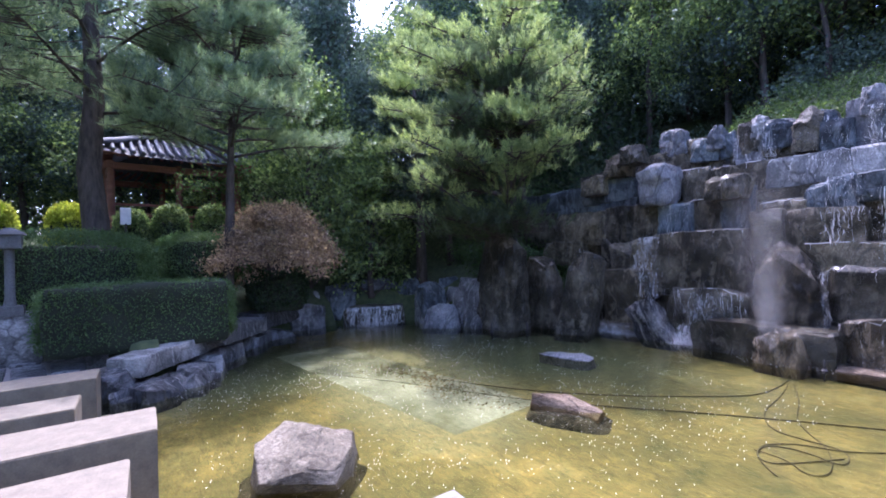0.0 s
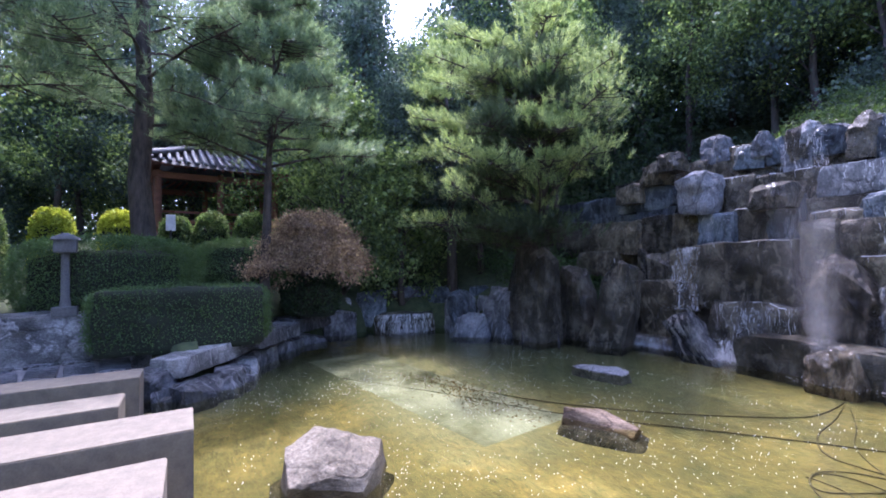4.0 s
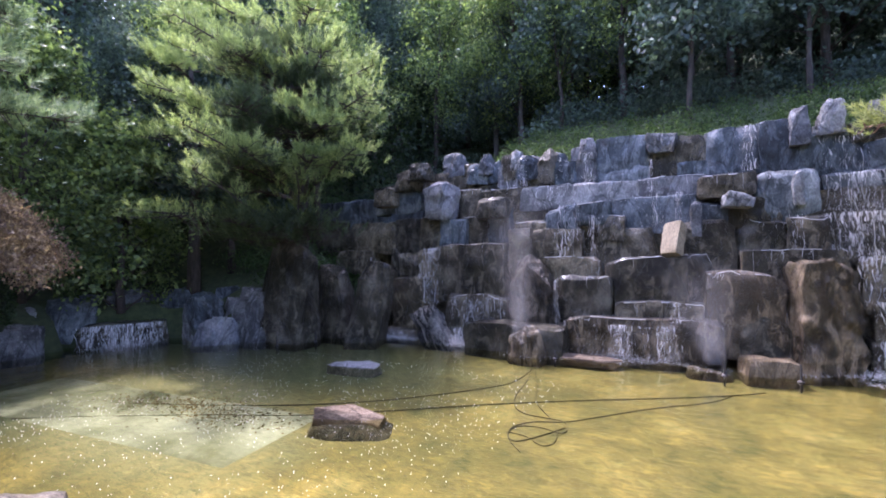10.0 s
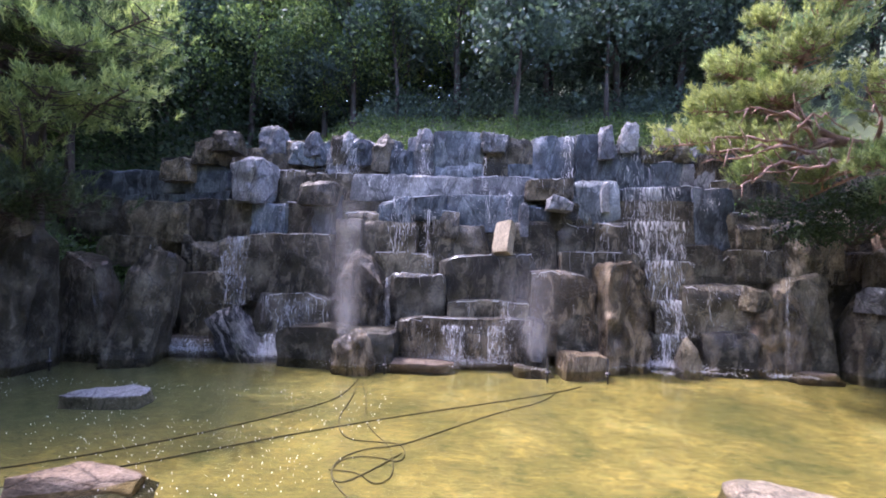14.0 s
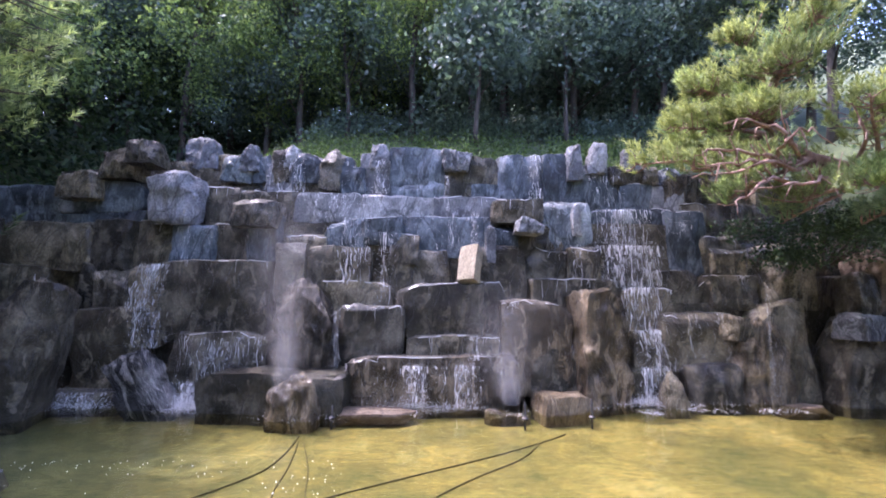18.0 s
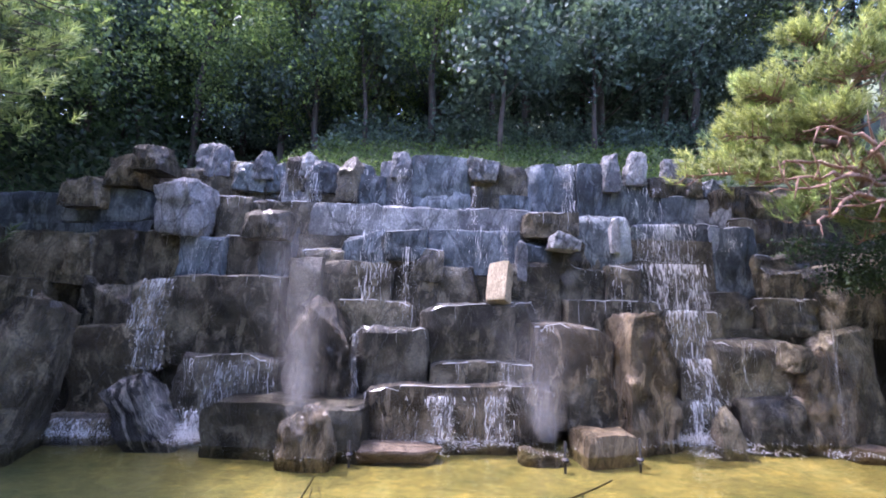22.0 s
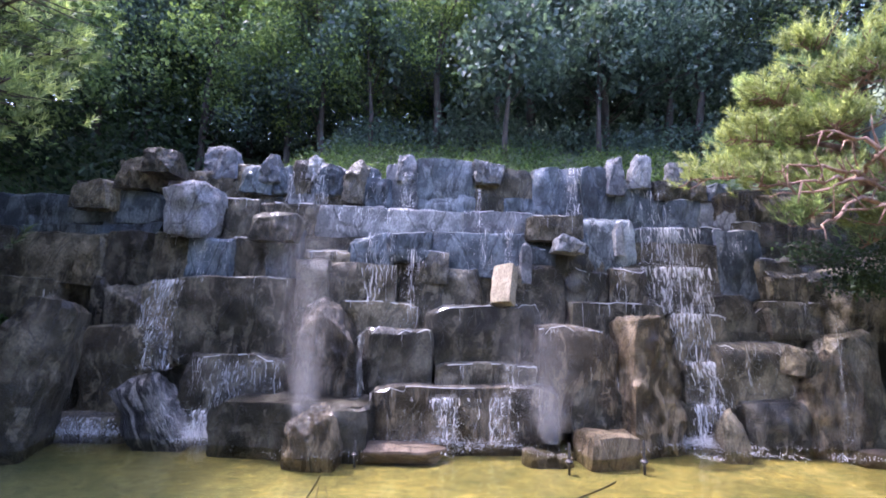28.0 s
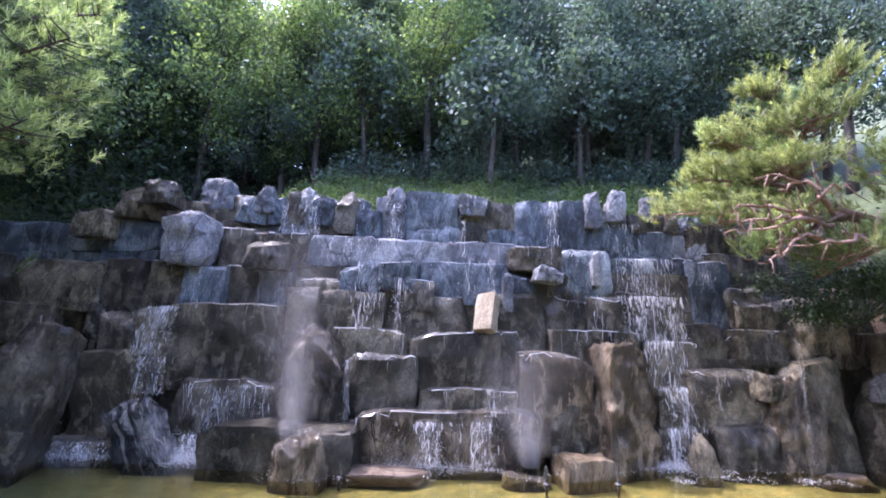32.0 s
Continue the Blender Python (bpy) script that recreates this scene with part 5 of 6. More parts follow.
for i in range(0, len(pts), 11):
    tip = Vector(pts[i]) - shrub.location
    part("stem", tube_bm([(0, 0, -0.2), tip * 0.5 + Vector((0, 0.1, 0.25)), tip], [0.035, 0.022, 0.008], 6, rough=0.2), BARK, shrub, smooth=180)

# bank plants
def weeping_maple(base, h, radius, seed):
    """A low maple: crooked stems under a wide dome of drooping leaf layers."""
    rng = random.Random(seed)
    tree = empty("maple_bush", base, "low spreading red-brown maple with drooping leaf layers", "maple bush")
    centres = []
    for i in range(5):
        a = 2 * math.pi * i / 5 + rng.uniform(-0.4, 0.4)
        out = radius * rng.uniform(0.45, 0.7)
        part("stem", tube_bm([(0.05 * math.cos(a), 0.05 * math.sin(a), 0), (0.25 * out * math.cos(a), 0.25 * out * math.sin(a), h * 0.35), (out * math.cos(a + 0.3), out * math.sin(a + 0.3), h * 0.72)], [0.07, 0.05, 0.015], 7, rough=0.3), BARK, tree, smooth=180)
    for i in range(300):
        a, f = rng.uniform(0, 2 * math.pi), math.sqrt(rng.random())
        lump = 1 + 0.42 * noise.noise(Vector((math.cos(a) * 2, math.sin(a) * 2, f * 2 + seed)))
        r = radius * f * lump
        z = h * (1.0 - 0.6 * f ** 2.0) * (0.88 + 0.14 * lump) - rng.choice((0, 0, 0, 0.3, 0.9)) * rng.random()
        centres.append((r * math.cos(a), r * math.sin(a), z))
        if i % 12 == 0:
            part("limb", tube_bm([(0, 0, h * 0.3), (r * 0.55 * math.cos(a), r * 0.55 * math.sin(a), z * 0.85), (r * math.cos(a), r * math.sin(a), z - 0.05)], [0.03, 0.02, 0.006], 5), BARK, tree, smooth=180)
    v, f = leaf_cloud(centres, 120, 0.075, (0.2, 0.2, 0.1), seed, droop=0.9)
    pydata("crown", v, f, MAPLE, tree)


weeping_maple((-14.11, 1.98, 1.2), 2.95, 1.85, 73)

pine("tall_pine", (-15.4, -2.4, gz(-15.4, -2.4)), 13.5, 0.3, 74, "tall dark pine with a thick straight trunk", BARK, NEEDLE_DARK, 32, 4.0, 0.4, shoots=100, length=0.24, per=26, shoot=0.34)
pine("slender_pine", (-14.0, 0.5, gz(-14.0, 0.5)), 11.5, 0.16, 75, "slender dark pine forking above the bank", BARK, NEEDLE_DARK, 34, 3.0, 0.56, shoots=100, length=0.24, per=26, shoot=0.32)
pine("tall_pine", (-15.0, -6.6, gz(-15.0, -6.6)), 13.0, 0.26, 76, "tall dark pine at the garden's edge", BARK, NEEDLE_DARK, 26, 4.0, 0.4, shoots=90, length=0.24, per=26, shoot=0.34)


def clipped_hedge(name, x0, y0, x1, y1, width, z0, z1, seed, mat, label, dome=0.0, per_m2=1250, size=0.046):
    """A clipped hedge from one end to the other: a twiggy core, coloured near-black for the shade inside, under a skin
    of small leaves.
    """
    rg = np.random.default_rng(seed)
    run = math.hypot(x1 - x0, y1 - y0)
    hedge = empty(name, ((x0 + x1) / 2, (y0 + y1) / 2, z0), label, "hedge")
    hedge.rotation_euler.z += math.atan2(y1 - y0, x1 - x0)
    h = z1 - z0
    k = 0.74 if dome else 0.9
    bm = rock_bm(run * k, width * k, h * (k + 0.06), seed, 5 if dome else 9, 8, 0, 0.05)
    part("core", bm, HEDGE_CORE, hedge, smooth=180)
    n = int(per_m2 * (run * width + 2 * h * (run + width)))
    p = rg.uniform(-1, 1, (n, 3))
    e = 3.0 if dome else 6.0
    p /= ((np.abs(p) ** e).sum(1) ** (1 / e))[:, None]
    p *= rg.uniform(0.9, 1.0, (n, 1))
    p += rg.normal(size=p.shape) * 0.02
    c = p * (run / 2, width / 2, h / 2) + (0, 0, h / 2)
    c = c[c[:, 2] > 0.02]
    v, f = leaf_cloud(c, 1, size, (0.025, 0.025, 0.025), seed)
    pydata("leaf_skin", v, f, mat, hedge)["kind"] = "stuff"
    return hedge


clipped_hedge("box_hedge", -12.3, -3.5, -11.9, 0.1, 1.3, 0.72, 2.15, 91, HEDGE, "long clipped dark green hedge on the stone bank")
clipped_hedge("mound_hedge", -14.0, -5.0, -13.8, -1.2, 2.2, 1.4, 3.4, 92, HEDGE, "broad rounded dark green hedge on the bank", dome=1)
clipped_hedge("mound_hedge", -15.2, -1.2, -15.0, 1.5, 1.6, 1.9, 3.45, 93, HEDGE, "rounded green hedge among the bank shrubs", dome=1)
for i, (y, w, h, m) in enumerate(((-4.5, 1.0, 0.6, 1), (-2.95, 1.15, 0.62, 1), (-1.5, 1.0, 0.5, 0), (-0.45, 1.1, 0.7, 0), (0.8, 1.2, 0.75, 0), (-6.2, 1.5, 0.8, 0))):
    x = -17.0
    z = gz(x, y)
    clipped_hedge("round_shrub", x, y - w / 2, x + 0.05, y + w / 2, 1.1, z + 0.1, 3.75 + h, 95 + i, YELLOW if m else LEAF_PALE, "bright yellow-green clipped shrub in the sun" if m else "light green clipped shrub beside the path", dome=1, per_m2=700, size=0.09)


# added shrub mass; its dark leaves stand in for shade under the maple
clipped_hedge("shade_shrub", -14.4, 1.1, -14.1, 2.9, 1.5, 0.95, 2.25, 104, SHADE_LEAF, "loose shrub, coloured dark for the shade under the maple", dome=1, per_m2=420, size=0.09)


# ---- rocks of the shore ----
def place_rock(name, x, y, z, w, d, h, seed, mat, label, group="", **kw):
    return boulder(name, x, y - d / 2, z, w, d, h, seed, mat, label, group=group, **kw)


place_rock("slanted_rock", -10.5, 8.1, -0.4, 2.3, 1.4, 3.6, 401, WET, "tall dark slanted rock face at the pool's corner", taper=0.3, block=5, lean=0.12)
place_rock("slanted_rock", -9.3, 8.75, -0.4, 1.8, 1.2, 2.85, 402, WET, "dark slanted rock beside the falls", taper=0.35, block=5, lean=-0.12)
place_rock("corner_rock", -11.7, 7.9, -0.4, 1.9, 1.3, 2.1, 403, BANK, "grey pointed rock at the pool's corner", taper=0.3, roll=12)
place_rock("corner_rock", -12.3, 6.95, -0.4, 1.5, 1.0, 1.25, 404, DRY, "grey cracked rock at the pool's corner", taper=0.25, turn=35, roll=14, rough=0.08)
place_rock("corner_rock", -12.9, 7.3, 0.3, 1.2, 1.0, 1.3, 405, SLATE, "grey rock stacked at the pool's corner", taper=0.3, turn=62, roll=-14, rough=0.08)
place_rock("cascade_rock", -13.2, 7.6, -0.4, 1.4, 1.1, 1.75, 406, DRY, "grey boulder beside a small cascade", taper=0.15, turn=40, roll=-9)
place_rock("cascade_rock", -14.9, 7.7, 0.3, 1.3, 1.0, 1.35, 407, SLATE, "grey boulder above a small cascade", taper=0.1, turn=35)
place_rock("cascade_rock", -16.1, 6.7, 0.3, 1.3, 0.9, 1.4, 408, DRY, "grey boulder above a small cascade", turn=60)
place_rock("cascade_rock", -16.3, 5.0, 0.1, 1.2, 1.1, 1.4, 409, SLATE, "grey boulder beside a small cascade", turn=80, roll=8)
place_rock("cascade_rock", -15.9, 3.6, -0.4, 1.6, 1.2, 1.3, 410, BANK, "wet grey rock at the cascade's foot", taper=0.2, turn=70)
place_rock("cascade_step", -15.45, 6.2, -0.4, 2.3, 1.2, 1.05, 411, WET, "wet flat stone that the small cascade runs over", turn=60, block=12)
for i, (x, y, w, h, m) in enumerate(((-15.6, 7.4, 1.1, 1.8, DRY), (-14.8, 8.1, 1.2, 2.0, SLATE), (-14.1, 7.7, 1.0, 1.6, DRY), (-13.6, 8.5, 1.3, 2.1, SLATE), (-12.8, 8.1, 1.1, 1.7, DRY), (-12.1, 8.7, 1.2, 2.0, DRY), (-16.7, 5.9, 1.2, 1.9, SLATE), (-13.0, 7.4, 1.0, 1.3, DRY), (-16.6, 4.2, 1.2, 1.6, DRY))):
    place_rock("cascade_rock", x, y, -0.3, w, 0.9, h, 740 + i, m, "grey angular boulder in the shade above the corner", taper=0.2, turn=20 + 17 * (i % 4), power=4)
rng = random.Random(12)
run = [Vector(p) for p in ((-15.0, 2.4), (-14.7, 1.5), (-13.5, 0.4), (-12.2, -0.3), (-11.0, -1.0), (-10.7, -2.1), (-12.0, -2.6), (-13.5, -3.3))]
n = 0
for a, c in zip(run, run[1:]):
    for k in range(max(1, round((c - a).length / 0.75))):
        p = a.lerp(c, (k + 0.5) / max(1, round((c - a).length / 0.75)))
        w, h = rng.uniform(1.1, 2.0), rng.uniform(0.55, 0.9)
        place_rock("bank_rock", p.x + rng.uniform(-0.1, 0.1), p.y, -0.42, w, rng.uniform(0.7, 1.1), h, 420 + n, BANK, "blue-grey wet rock of the pool's bank", "bank rocks", turn=math.degrees(math.atan2(c.y - a.y, c.x - a.x)) + rng.uniform(-18, 18), taper=rng.uniform(0.0, 0.2), block=4.5, roll=rng.uniform(-10, 10))
        n += 1
place_rock("shore_boulder", -10.3, -1.75, -0.42, 0.75, 0.7, 0.75, 450, BANK, "pale grey rounded boulder at the water's edge", turn=20)
place_rock("shore_boulder", -11.0, -1.0, -0.42, 1.25, 0.7, 0.8, 451, BANK, "streaked grey boulder at the water's edge", turn=-15)
place_rock("shore_boulder", -10.9, -2.3, -0.3, 0.9, 0.7, 0.85, 452, BANK, "grey boulder on the pool's bank")
place_rock("shore_boulder", -12.9, -2.75, -0.3, 1.3, 0.9, 1.3, 453, BANK, "flat pale boulder on the pool's bank", block=9, turn=10)
place_rock("bank_slab", -12.9, 0.25, 0.5, 2.9, 0.9, 0.42, 454, BANK, "long grey slab of the pool's bank", turn=-38, block=9, roll=-2)
place_rock("bank_slab", -11.6, -1.25, 0.42, 2.5, 0.8, 0.4, 455, BANK, "long streaked slab of the pool's bank", turn=-48, block=9, roll=3)
place_rock("bank_slab", -14.9, 1.9, 0.45, 2.4, 0.9, 0.5, 456, BANK, "long grey slab of the pool's bank", turn=-50, block=9)
place_rock("bank_slab", -13.2, -4.6, 0.2, 1.7, 2.9, 1.42, 457, BANK, "long dark ledge stone under the garden lamp", block=9)
place_rock("bank_slab", -14.3, -6.6, -0.2, 1.5, 2.4, 1.6, 458, BANK, "dark ledge stone of the pool's bank", block=9)
# a sloping apron of flat stones that runs down to the water
apron = empty("stone_apron", (-11.7, -4.2, -0.3), "sloping apron of dark flat stones with pale joints", "stone apron")
bed_bm = bmesh.new()
bmesh.ops.create_cube(bed_bm, size=1)
for v in bed_bm.verts:
    v.co = (v.co.x * 2.3, v.co.y * 2.9, 0.7 - v.co.x * 0.76 if v.co.z > 0 else -0.1)
part("mortar", bed_bm, PAVING, apron)
for i in range(4):
    for j in range(5):
        fw, fd = 0.53 + rng.uniform(-0.06, 0.02), 0.54 + rng.uniform(-0.07, 0.02)
        flag = part("flagstone", rock_bm(fw, fd, 0.09, 900 + i * 5 + j, 9, 3, 4, 0.02), BANK, apron, smooth=24)
        fx, fy = -0.86 + i * 0.57 + (j % 2) * 0.05, -1.15 + j * 0.575 + (i % 2) * 0.06
        flag.location = (fx, fy, 0.67 - fx * 0.33)
        flag.rotation_euler = (0, math.atan(0.33), rng.uniform(-0.12, 0.12))
# right-hand shore
place_rock("dark_shore_rock", 7.4, 9.7, -0.4, 1.7, 1.2, 2.6, 461, WET, "dark striped boulder at the pool's edge", taper=0.25, block=4)
place_rock("rounded_rock", 7.9, 10.0, 1.9, 1.4, 1.0, 1.6, 462, WET, "dark rounded rock set high on the shore", block=4)
place_rock("shore_slope_rock", 8.9, 9.3, -0.4, 1.9, 1.4, 2.2, 463, WET, "large sloping brown boulder at the pool's edge", taper=0.4, lean=0.1)
place_rock("overhang_rock", 8.75, 8.9, 1.35, 0.85, 0.7, 0.55, 464, BANK, "grey sunlit rock propped on a boulder", turn=15)
place_rock("overhang_rock", 9.1, 9.2, 1.8, 0.7, 0.7, 0.95, 465, WET, "dark upright rock propped on a boulder", block=5)
place_rock("dark_shore_rock", 8.6, 10.1, 2.7, 0.9, 0.8, 1.0, 466, BROWN, "dark streaked rock under the red pine", taper=0.2)
place_rock("sunlit_shore_rock", 9.8, 9.3, 1.9, 1.3, 1.2, 1.5, 467, REDDISH, "sunlit tan rock under the red pine")
place_rock("sunlit_shore_rock", 10.2, 8.4, -0.4, 1.6, 1.6, 2.4, 468, WET, "dark flat-faced shore rock in the shade", block=5)
place_rock("sunlit_shore_rock", 10.8, 6.6, -0.4, 1.6, 1.9, 2.2, 469, REDDISH, "brown shore rock under the red pine", block=4)
place_rock("flat_rock", 7.4, 8.9, -0.35, 1.1, 0.6, 0.38, 470, REDDISH, "flat brown rock at water level", block=5)
place_rock("flat_rock", 1.3, 8.4, -0.35, 0.9, 0.5, 0.38, 471, BROWN, "flat wet brown rock at water level")
rng = random.Random(77)
for r, (z, hh) in enumerate(((1.9, 0.75), (2.6, 0.7), (3.25, 0.6), (3.8, 0.65), (4.4, 0.7))):
    x = 5.6 + 0.25 * (r % 2) + (0.5 if r < 2 else 0)
    while x < 9.9:
        w = rng.uniform(0.7, 1.35)
        wall_stone(x + w / 2, 9.75 + 0.17 * r + rng.uniform(-0.1, 0.1), z, w, 0.6, hh + rng.uniform(0.0, 0.12), 600 + r * 20 + int(x * 2), mat=(WET, WET, BROWN, WET, SLATE)[rng.randrange(5 if r > 2 else 4)])
        x += w
for i, (x, z, w, h) in enumerate(((-7.6, 4.9, 0.9, 0.75), (-8.4, 4.4, 0.9, 0.7), (-6.9, 5.2, 0.7, 0.6))):
    place_rock("terrace_rock", x, 10.2 - 0.25 * i * 0.5, z, w, 0.8, h, 495 + i, WET, "dark rounded rock above the shaded terraces", "terrace rocks")


# ---- falling water ----
def fall(name, x0, x1, y, z1, z0, strands, seed, label, wide=0.05, out=0.1, slant=0.0, group="falls", turn=0.0):
    """Strands of water that leave a ledge, bow outward and break up as they drop."""
    rg = random.Random(seed)
    water = empty(name, ((x0 + x1) / 2, y, z0), label, "waterfall", group)
    water.rotation_euler.z += radians(turn)
    h = z1 - z0
    knots = [rg.uniform(x0, x1) - (x0 + x1) / 2 for _ in range(max(2, strands // 6))]
    verts, faces = [], []
    wide *= 0.42
    for i in range(int(strands * 2.1)):
        fx = rg.choice(knots) + rg.gauss(0, 0.06) if rg.random() < 0.7 else rg.uniform(x0, x1) - (x0 + x1) / 2
        w = wide * rg.uniform(0.3, 1.0) * (2.2 if rg.random() < 0.15 else 1)
        # a few run the whole drop, most break into short lengths
        start = 0.0 if rg.random() < 0.3 else rg.uniform(0, 0.85)
        end = 1.0 if rg.random() < 0.08 else min(1.0, start + rg.uniform(0.06, 0.3))
        bow, wob, o2 = out * rg.uniform(0.5, 1.3), rg.uniform(0, 9), rg.uniform(-0.02, 0.03)
        steps = max(5, int(h / 0.07))
        first = len(verts)
        for k in range(steps + 1):
            f = start + k / steps * (end - start)
            ww = w * (0.75 + 0.5 * noise.noise(Vector((wob, f * 7, i)))) * (1 - 0.3 * f) * min(1.0, 0.15 + 5 * k / steps, 0.1 + 4 * (1 - k / steps))
            px = fx + slant * f * h + 0.075 * noise.noise(Vector((i * 3.1, f * 4, wob)))
            py = -bow * math.sqrt(f) - o2
            verts += [(px - ww / 2, py, h * (1 - f)), (px, py - ww * 0.35, h * (1 - f)), (px + ww / 2, py, h * (1 - f))]
        for k in range(steps):
            a = first + k * 3
            faces += [(a, a + 1, a + 4, a + 3), (a + 1, a + 2, a + 5, a + 4)]
    pydata("strand_sheet", verts, faces, FOAM, water, smooth=True)["kind"] = "stuff"
    drops(water, [(rg.uniform(x0, x1) - (x0 + x1) / 2, -out * rg.uniform(0.2, 1.5), h * rg.random()) for _ in range(int(strands * h * 5) + 10)], seed, 0.0052)
    if strands < 30 * (x1 - x0):
        return water
    nx, nz = max(3, int((x1 - x0) / 0.07)), max(4, int(h / 0.07))
    sheet = [((i / nx - 0.5) * (x1 - x0) * 0.72, 0.28, h + 0.02) for i in range(nx + 1)]
    thick = [0.5] * (nx + 1)
    nz += 1
    for k in range(nz):
        f = k / (nz - 1)
        for i in range(nx + 1):
            # gathered at the lip, spreading and fraying on the way down
            lip = 0.72 + 0.28 * f + 0.14 * noise.noise(Vector((seed, f * h * 3, 2.0 * (i > nx / 2))))
            u = (i / nx - 0.5) * (x1 - x0) * lip
            q = noise.noise(Vector((u * 4 + seed, f * h * 2, 1)))
            sheet.append((u + slant * f * h + 0.03 * q, -out * (0.5 + 0.5 * q) * math.sqrt(f) - 0.02, h * (1 - f)))
            side = min(i, nx - i) / nx
            thick.append(min(1.0, 0.05 + 5 * side * (0.7 + 0.8 * q)) * (0.75 + 0.5 * noise.noise(Vector((u * 3, f * h * 1.3, seed)))))
    film = pydata("water_film", sheet, [(a, a + 1, a + nx + 2, a + nx + 1) for k in range(nz) for a in range(k * (nx + 1), k * (nx + 1) + nx)], FILM, water, smooth=True)
    film.data.attributes.new("thickness", "FLOAT", "POINT").data.foreach_set("value", [max(0.0, min(1.0, q)) for q in thick])
    # splash where it lands
    drops(water, [(rg.uniform(-0.5, 0.5) * (x1 - x0) * 1.1 + slant * h, -out - abs(rg.gauss(0, 0.07)), abs(rg.gauss(0, 0.07))) for _ in range(int(90 * (x1 - x0)))], seed + 1, 0.006)
    return water


def drops(parent, centres, seed, size, name="spatter", mat=None):
    rg = np.random.default_rng(seed)
    c = np.array(centres, float)
    if len(c) == 0:
        return None
    s = size * rg.uniform(0.4, 1.5, (len(c), 1, 1))
    o = np.array([(1, 0, 0), (-1, 0, 0), (0, 1, 0), (0, -1, 0), (0, 0, 1.4), (0, 0, -1.4)])
    v = (c[:, None, :] + o[None] * s).reshape(-1, 3)
    f = [tuple(6 * i + k for k in t) for i in range(len(c)) for t in ((0, 2, 4), (2, 1, 4), (1, 3, 4), (3, 0, 4), (2, 0, 5), (1, 2, 5), (3, 1, 5), (0, 3, 5))]
    ob = pydata(name, v.tolist(), f, mat or DROPS, parent, smooth=True)
    ob["kind"] = "stuff"
    return ob


fall("waterfall", -6.42, -5.82, 9.20, 2.85, 1.86, 46, 701, "white water breaking down the dark ledge", 0.08, 0.12, -0.22)
fall("waterfall", -6.44, -5.78, 9.10, 1.84, 1.11, 24, 702, "white water spreading over a leaning rock", 0.06)
fall("waterfall", -5.30, -3.60, 8.85, 1.37, 0.43, 54, 703, "thin strands spilling over a square block", 0.035)
fall("waterfall", -5.18, -4.48, 8.70, 0.46, 0.00, 60, 704, "white water pouring into the pool", 0.1)
fall("waterfall", -7.80, -7.61, 9.00, 1.79, 0.23, 16, 705, "thin strand running down a dark rock", 0.08, 0.04, -0.22)
fall("waterfall", -7.77, -6.34, 8.70, 0.28, 0.00, 70, 706, "thin film of water over a low step", 0.07)
fall("waterfall", -2.98, -1.43, 10.05, 4.58, 4.01, 34, 707, "thin strands over a slate ledge", 0.04)
fall("waterfall", -2.24, -1.62, 9.75, 3.99, 3.29, 16, 708, "white strands down the middle ledges", 0.045)
fall("waterfall", -2.28, -1.14, 9.40, 3.26, 2.43, 30, 709, "broken white water down the middle ledges", 0.045)
fall("waterfall", -1.45, -0.94, 9.45, 3.61, 1.95, 14, 710, "thin strands beside a dark rock", 0.035)
fall("waterfall", -1.52, 1.04, 8.47, 0.85, 0.09, 30, 711, "curtain of fine strands under a wide ledge", 0.05)
fall("waterfall", -0.75, -0.2, 8.45, 0.85, 0.15, 22, 735, "cluster of white strands under a wide ledge", 0.05)
fall("waterfall", 0.3, 0.75, 8.45, 0.88, 0.1, 20, 736, "cluster of white strands under a wide ledge", 0.05)
fall("waterfall", 0.57, 0.87, 8.80, 1.39, 0.91, 10, 712, "short strands over a low step", 0.035)
fall("waterfall", 3.70, 4.98, 10.05, 4.27, 3.41, 60, 713, "white curtain over the upper ledge", 0.06)
fall("waterfall", 3.62, 5.03, 9.80, 3.38, 2.38, 100, 714, "churning white fall down the lower ledges", 0.07)
fall("waterfall", 4.08, 4.98, 9.60, 2.41, 1.39, 40, 715, "white fall sliding over a smooth rock", 0.09, 0.04)
fall("waterfall", 4.24, 4.98, 9.40, 1.47, 0.61, 60, 716, "white water sliding aside over a rock", 0.09, 0.08, 0.2)
fall("waterfall", 4.17, 4.99, 9.20, 0.70, 0.00, 40, 717, "white water at the foot of the fall", 0.07)
fall("waterfall", -3.70, -3.31, 10.40, 5.61, 4.69, 14, 718, "thin strands from the crest", 0.05)
fall("waterfall", -1.64, -1.26, 10.37, 5.52, 4.67, 12, 719, "thin strands from the crest", 0.05)
fall("waterfall", 2.16, 2.51, 10.40, 5.70, 4.56, 12, 720, "thin strands from the crest", 0.06)
fall("waterfall", 3.70, 4.51, 10.30, 5.15, 4.31, 18, 721, "thin strands from the crest", 0.05)
fall("waterfall", -4.30, -3.79, 10.40, 5.50, 4.69, 10, 722, "thin strands from the crest", 0.04)
fall("waterfall", 0.09, 0.23, 10.05, 5.06, 4.17, 5, 723, "thin strand down the slate", 0.03)
fall("waterfall", 0.72, 0.89, 9.80, 4.10, 3.21, 6, 724, "thin strand down the slate", 0.03)
fall("waterfall", -2.19, -2.02, 8.85, 1.88, 0.71, 6, 725, "thin strand between two rocks", 0.035)
fall("waterfall", -5.95, -5.13, 9.65, 3.75, 2.88, 14, 726, "thin strands down blue-grey blocks", 0.03)
fall("waterfall", -0.86, 0.43, 9.85, 4.15, 3.20, 10, 727, "thin strands down the slate", 0.025)
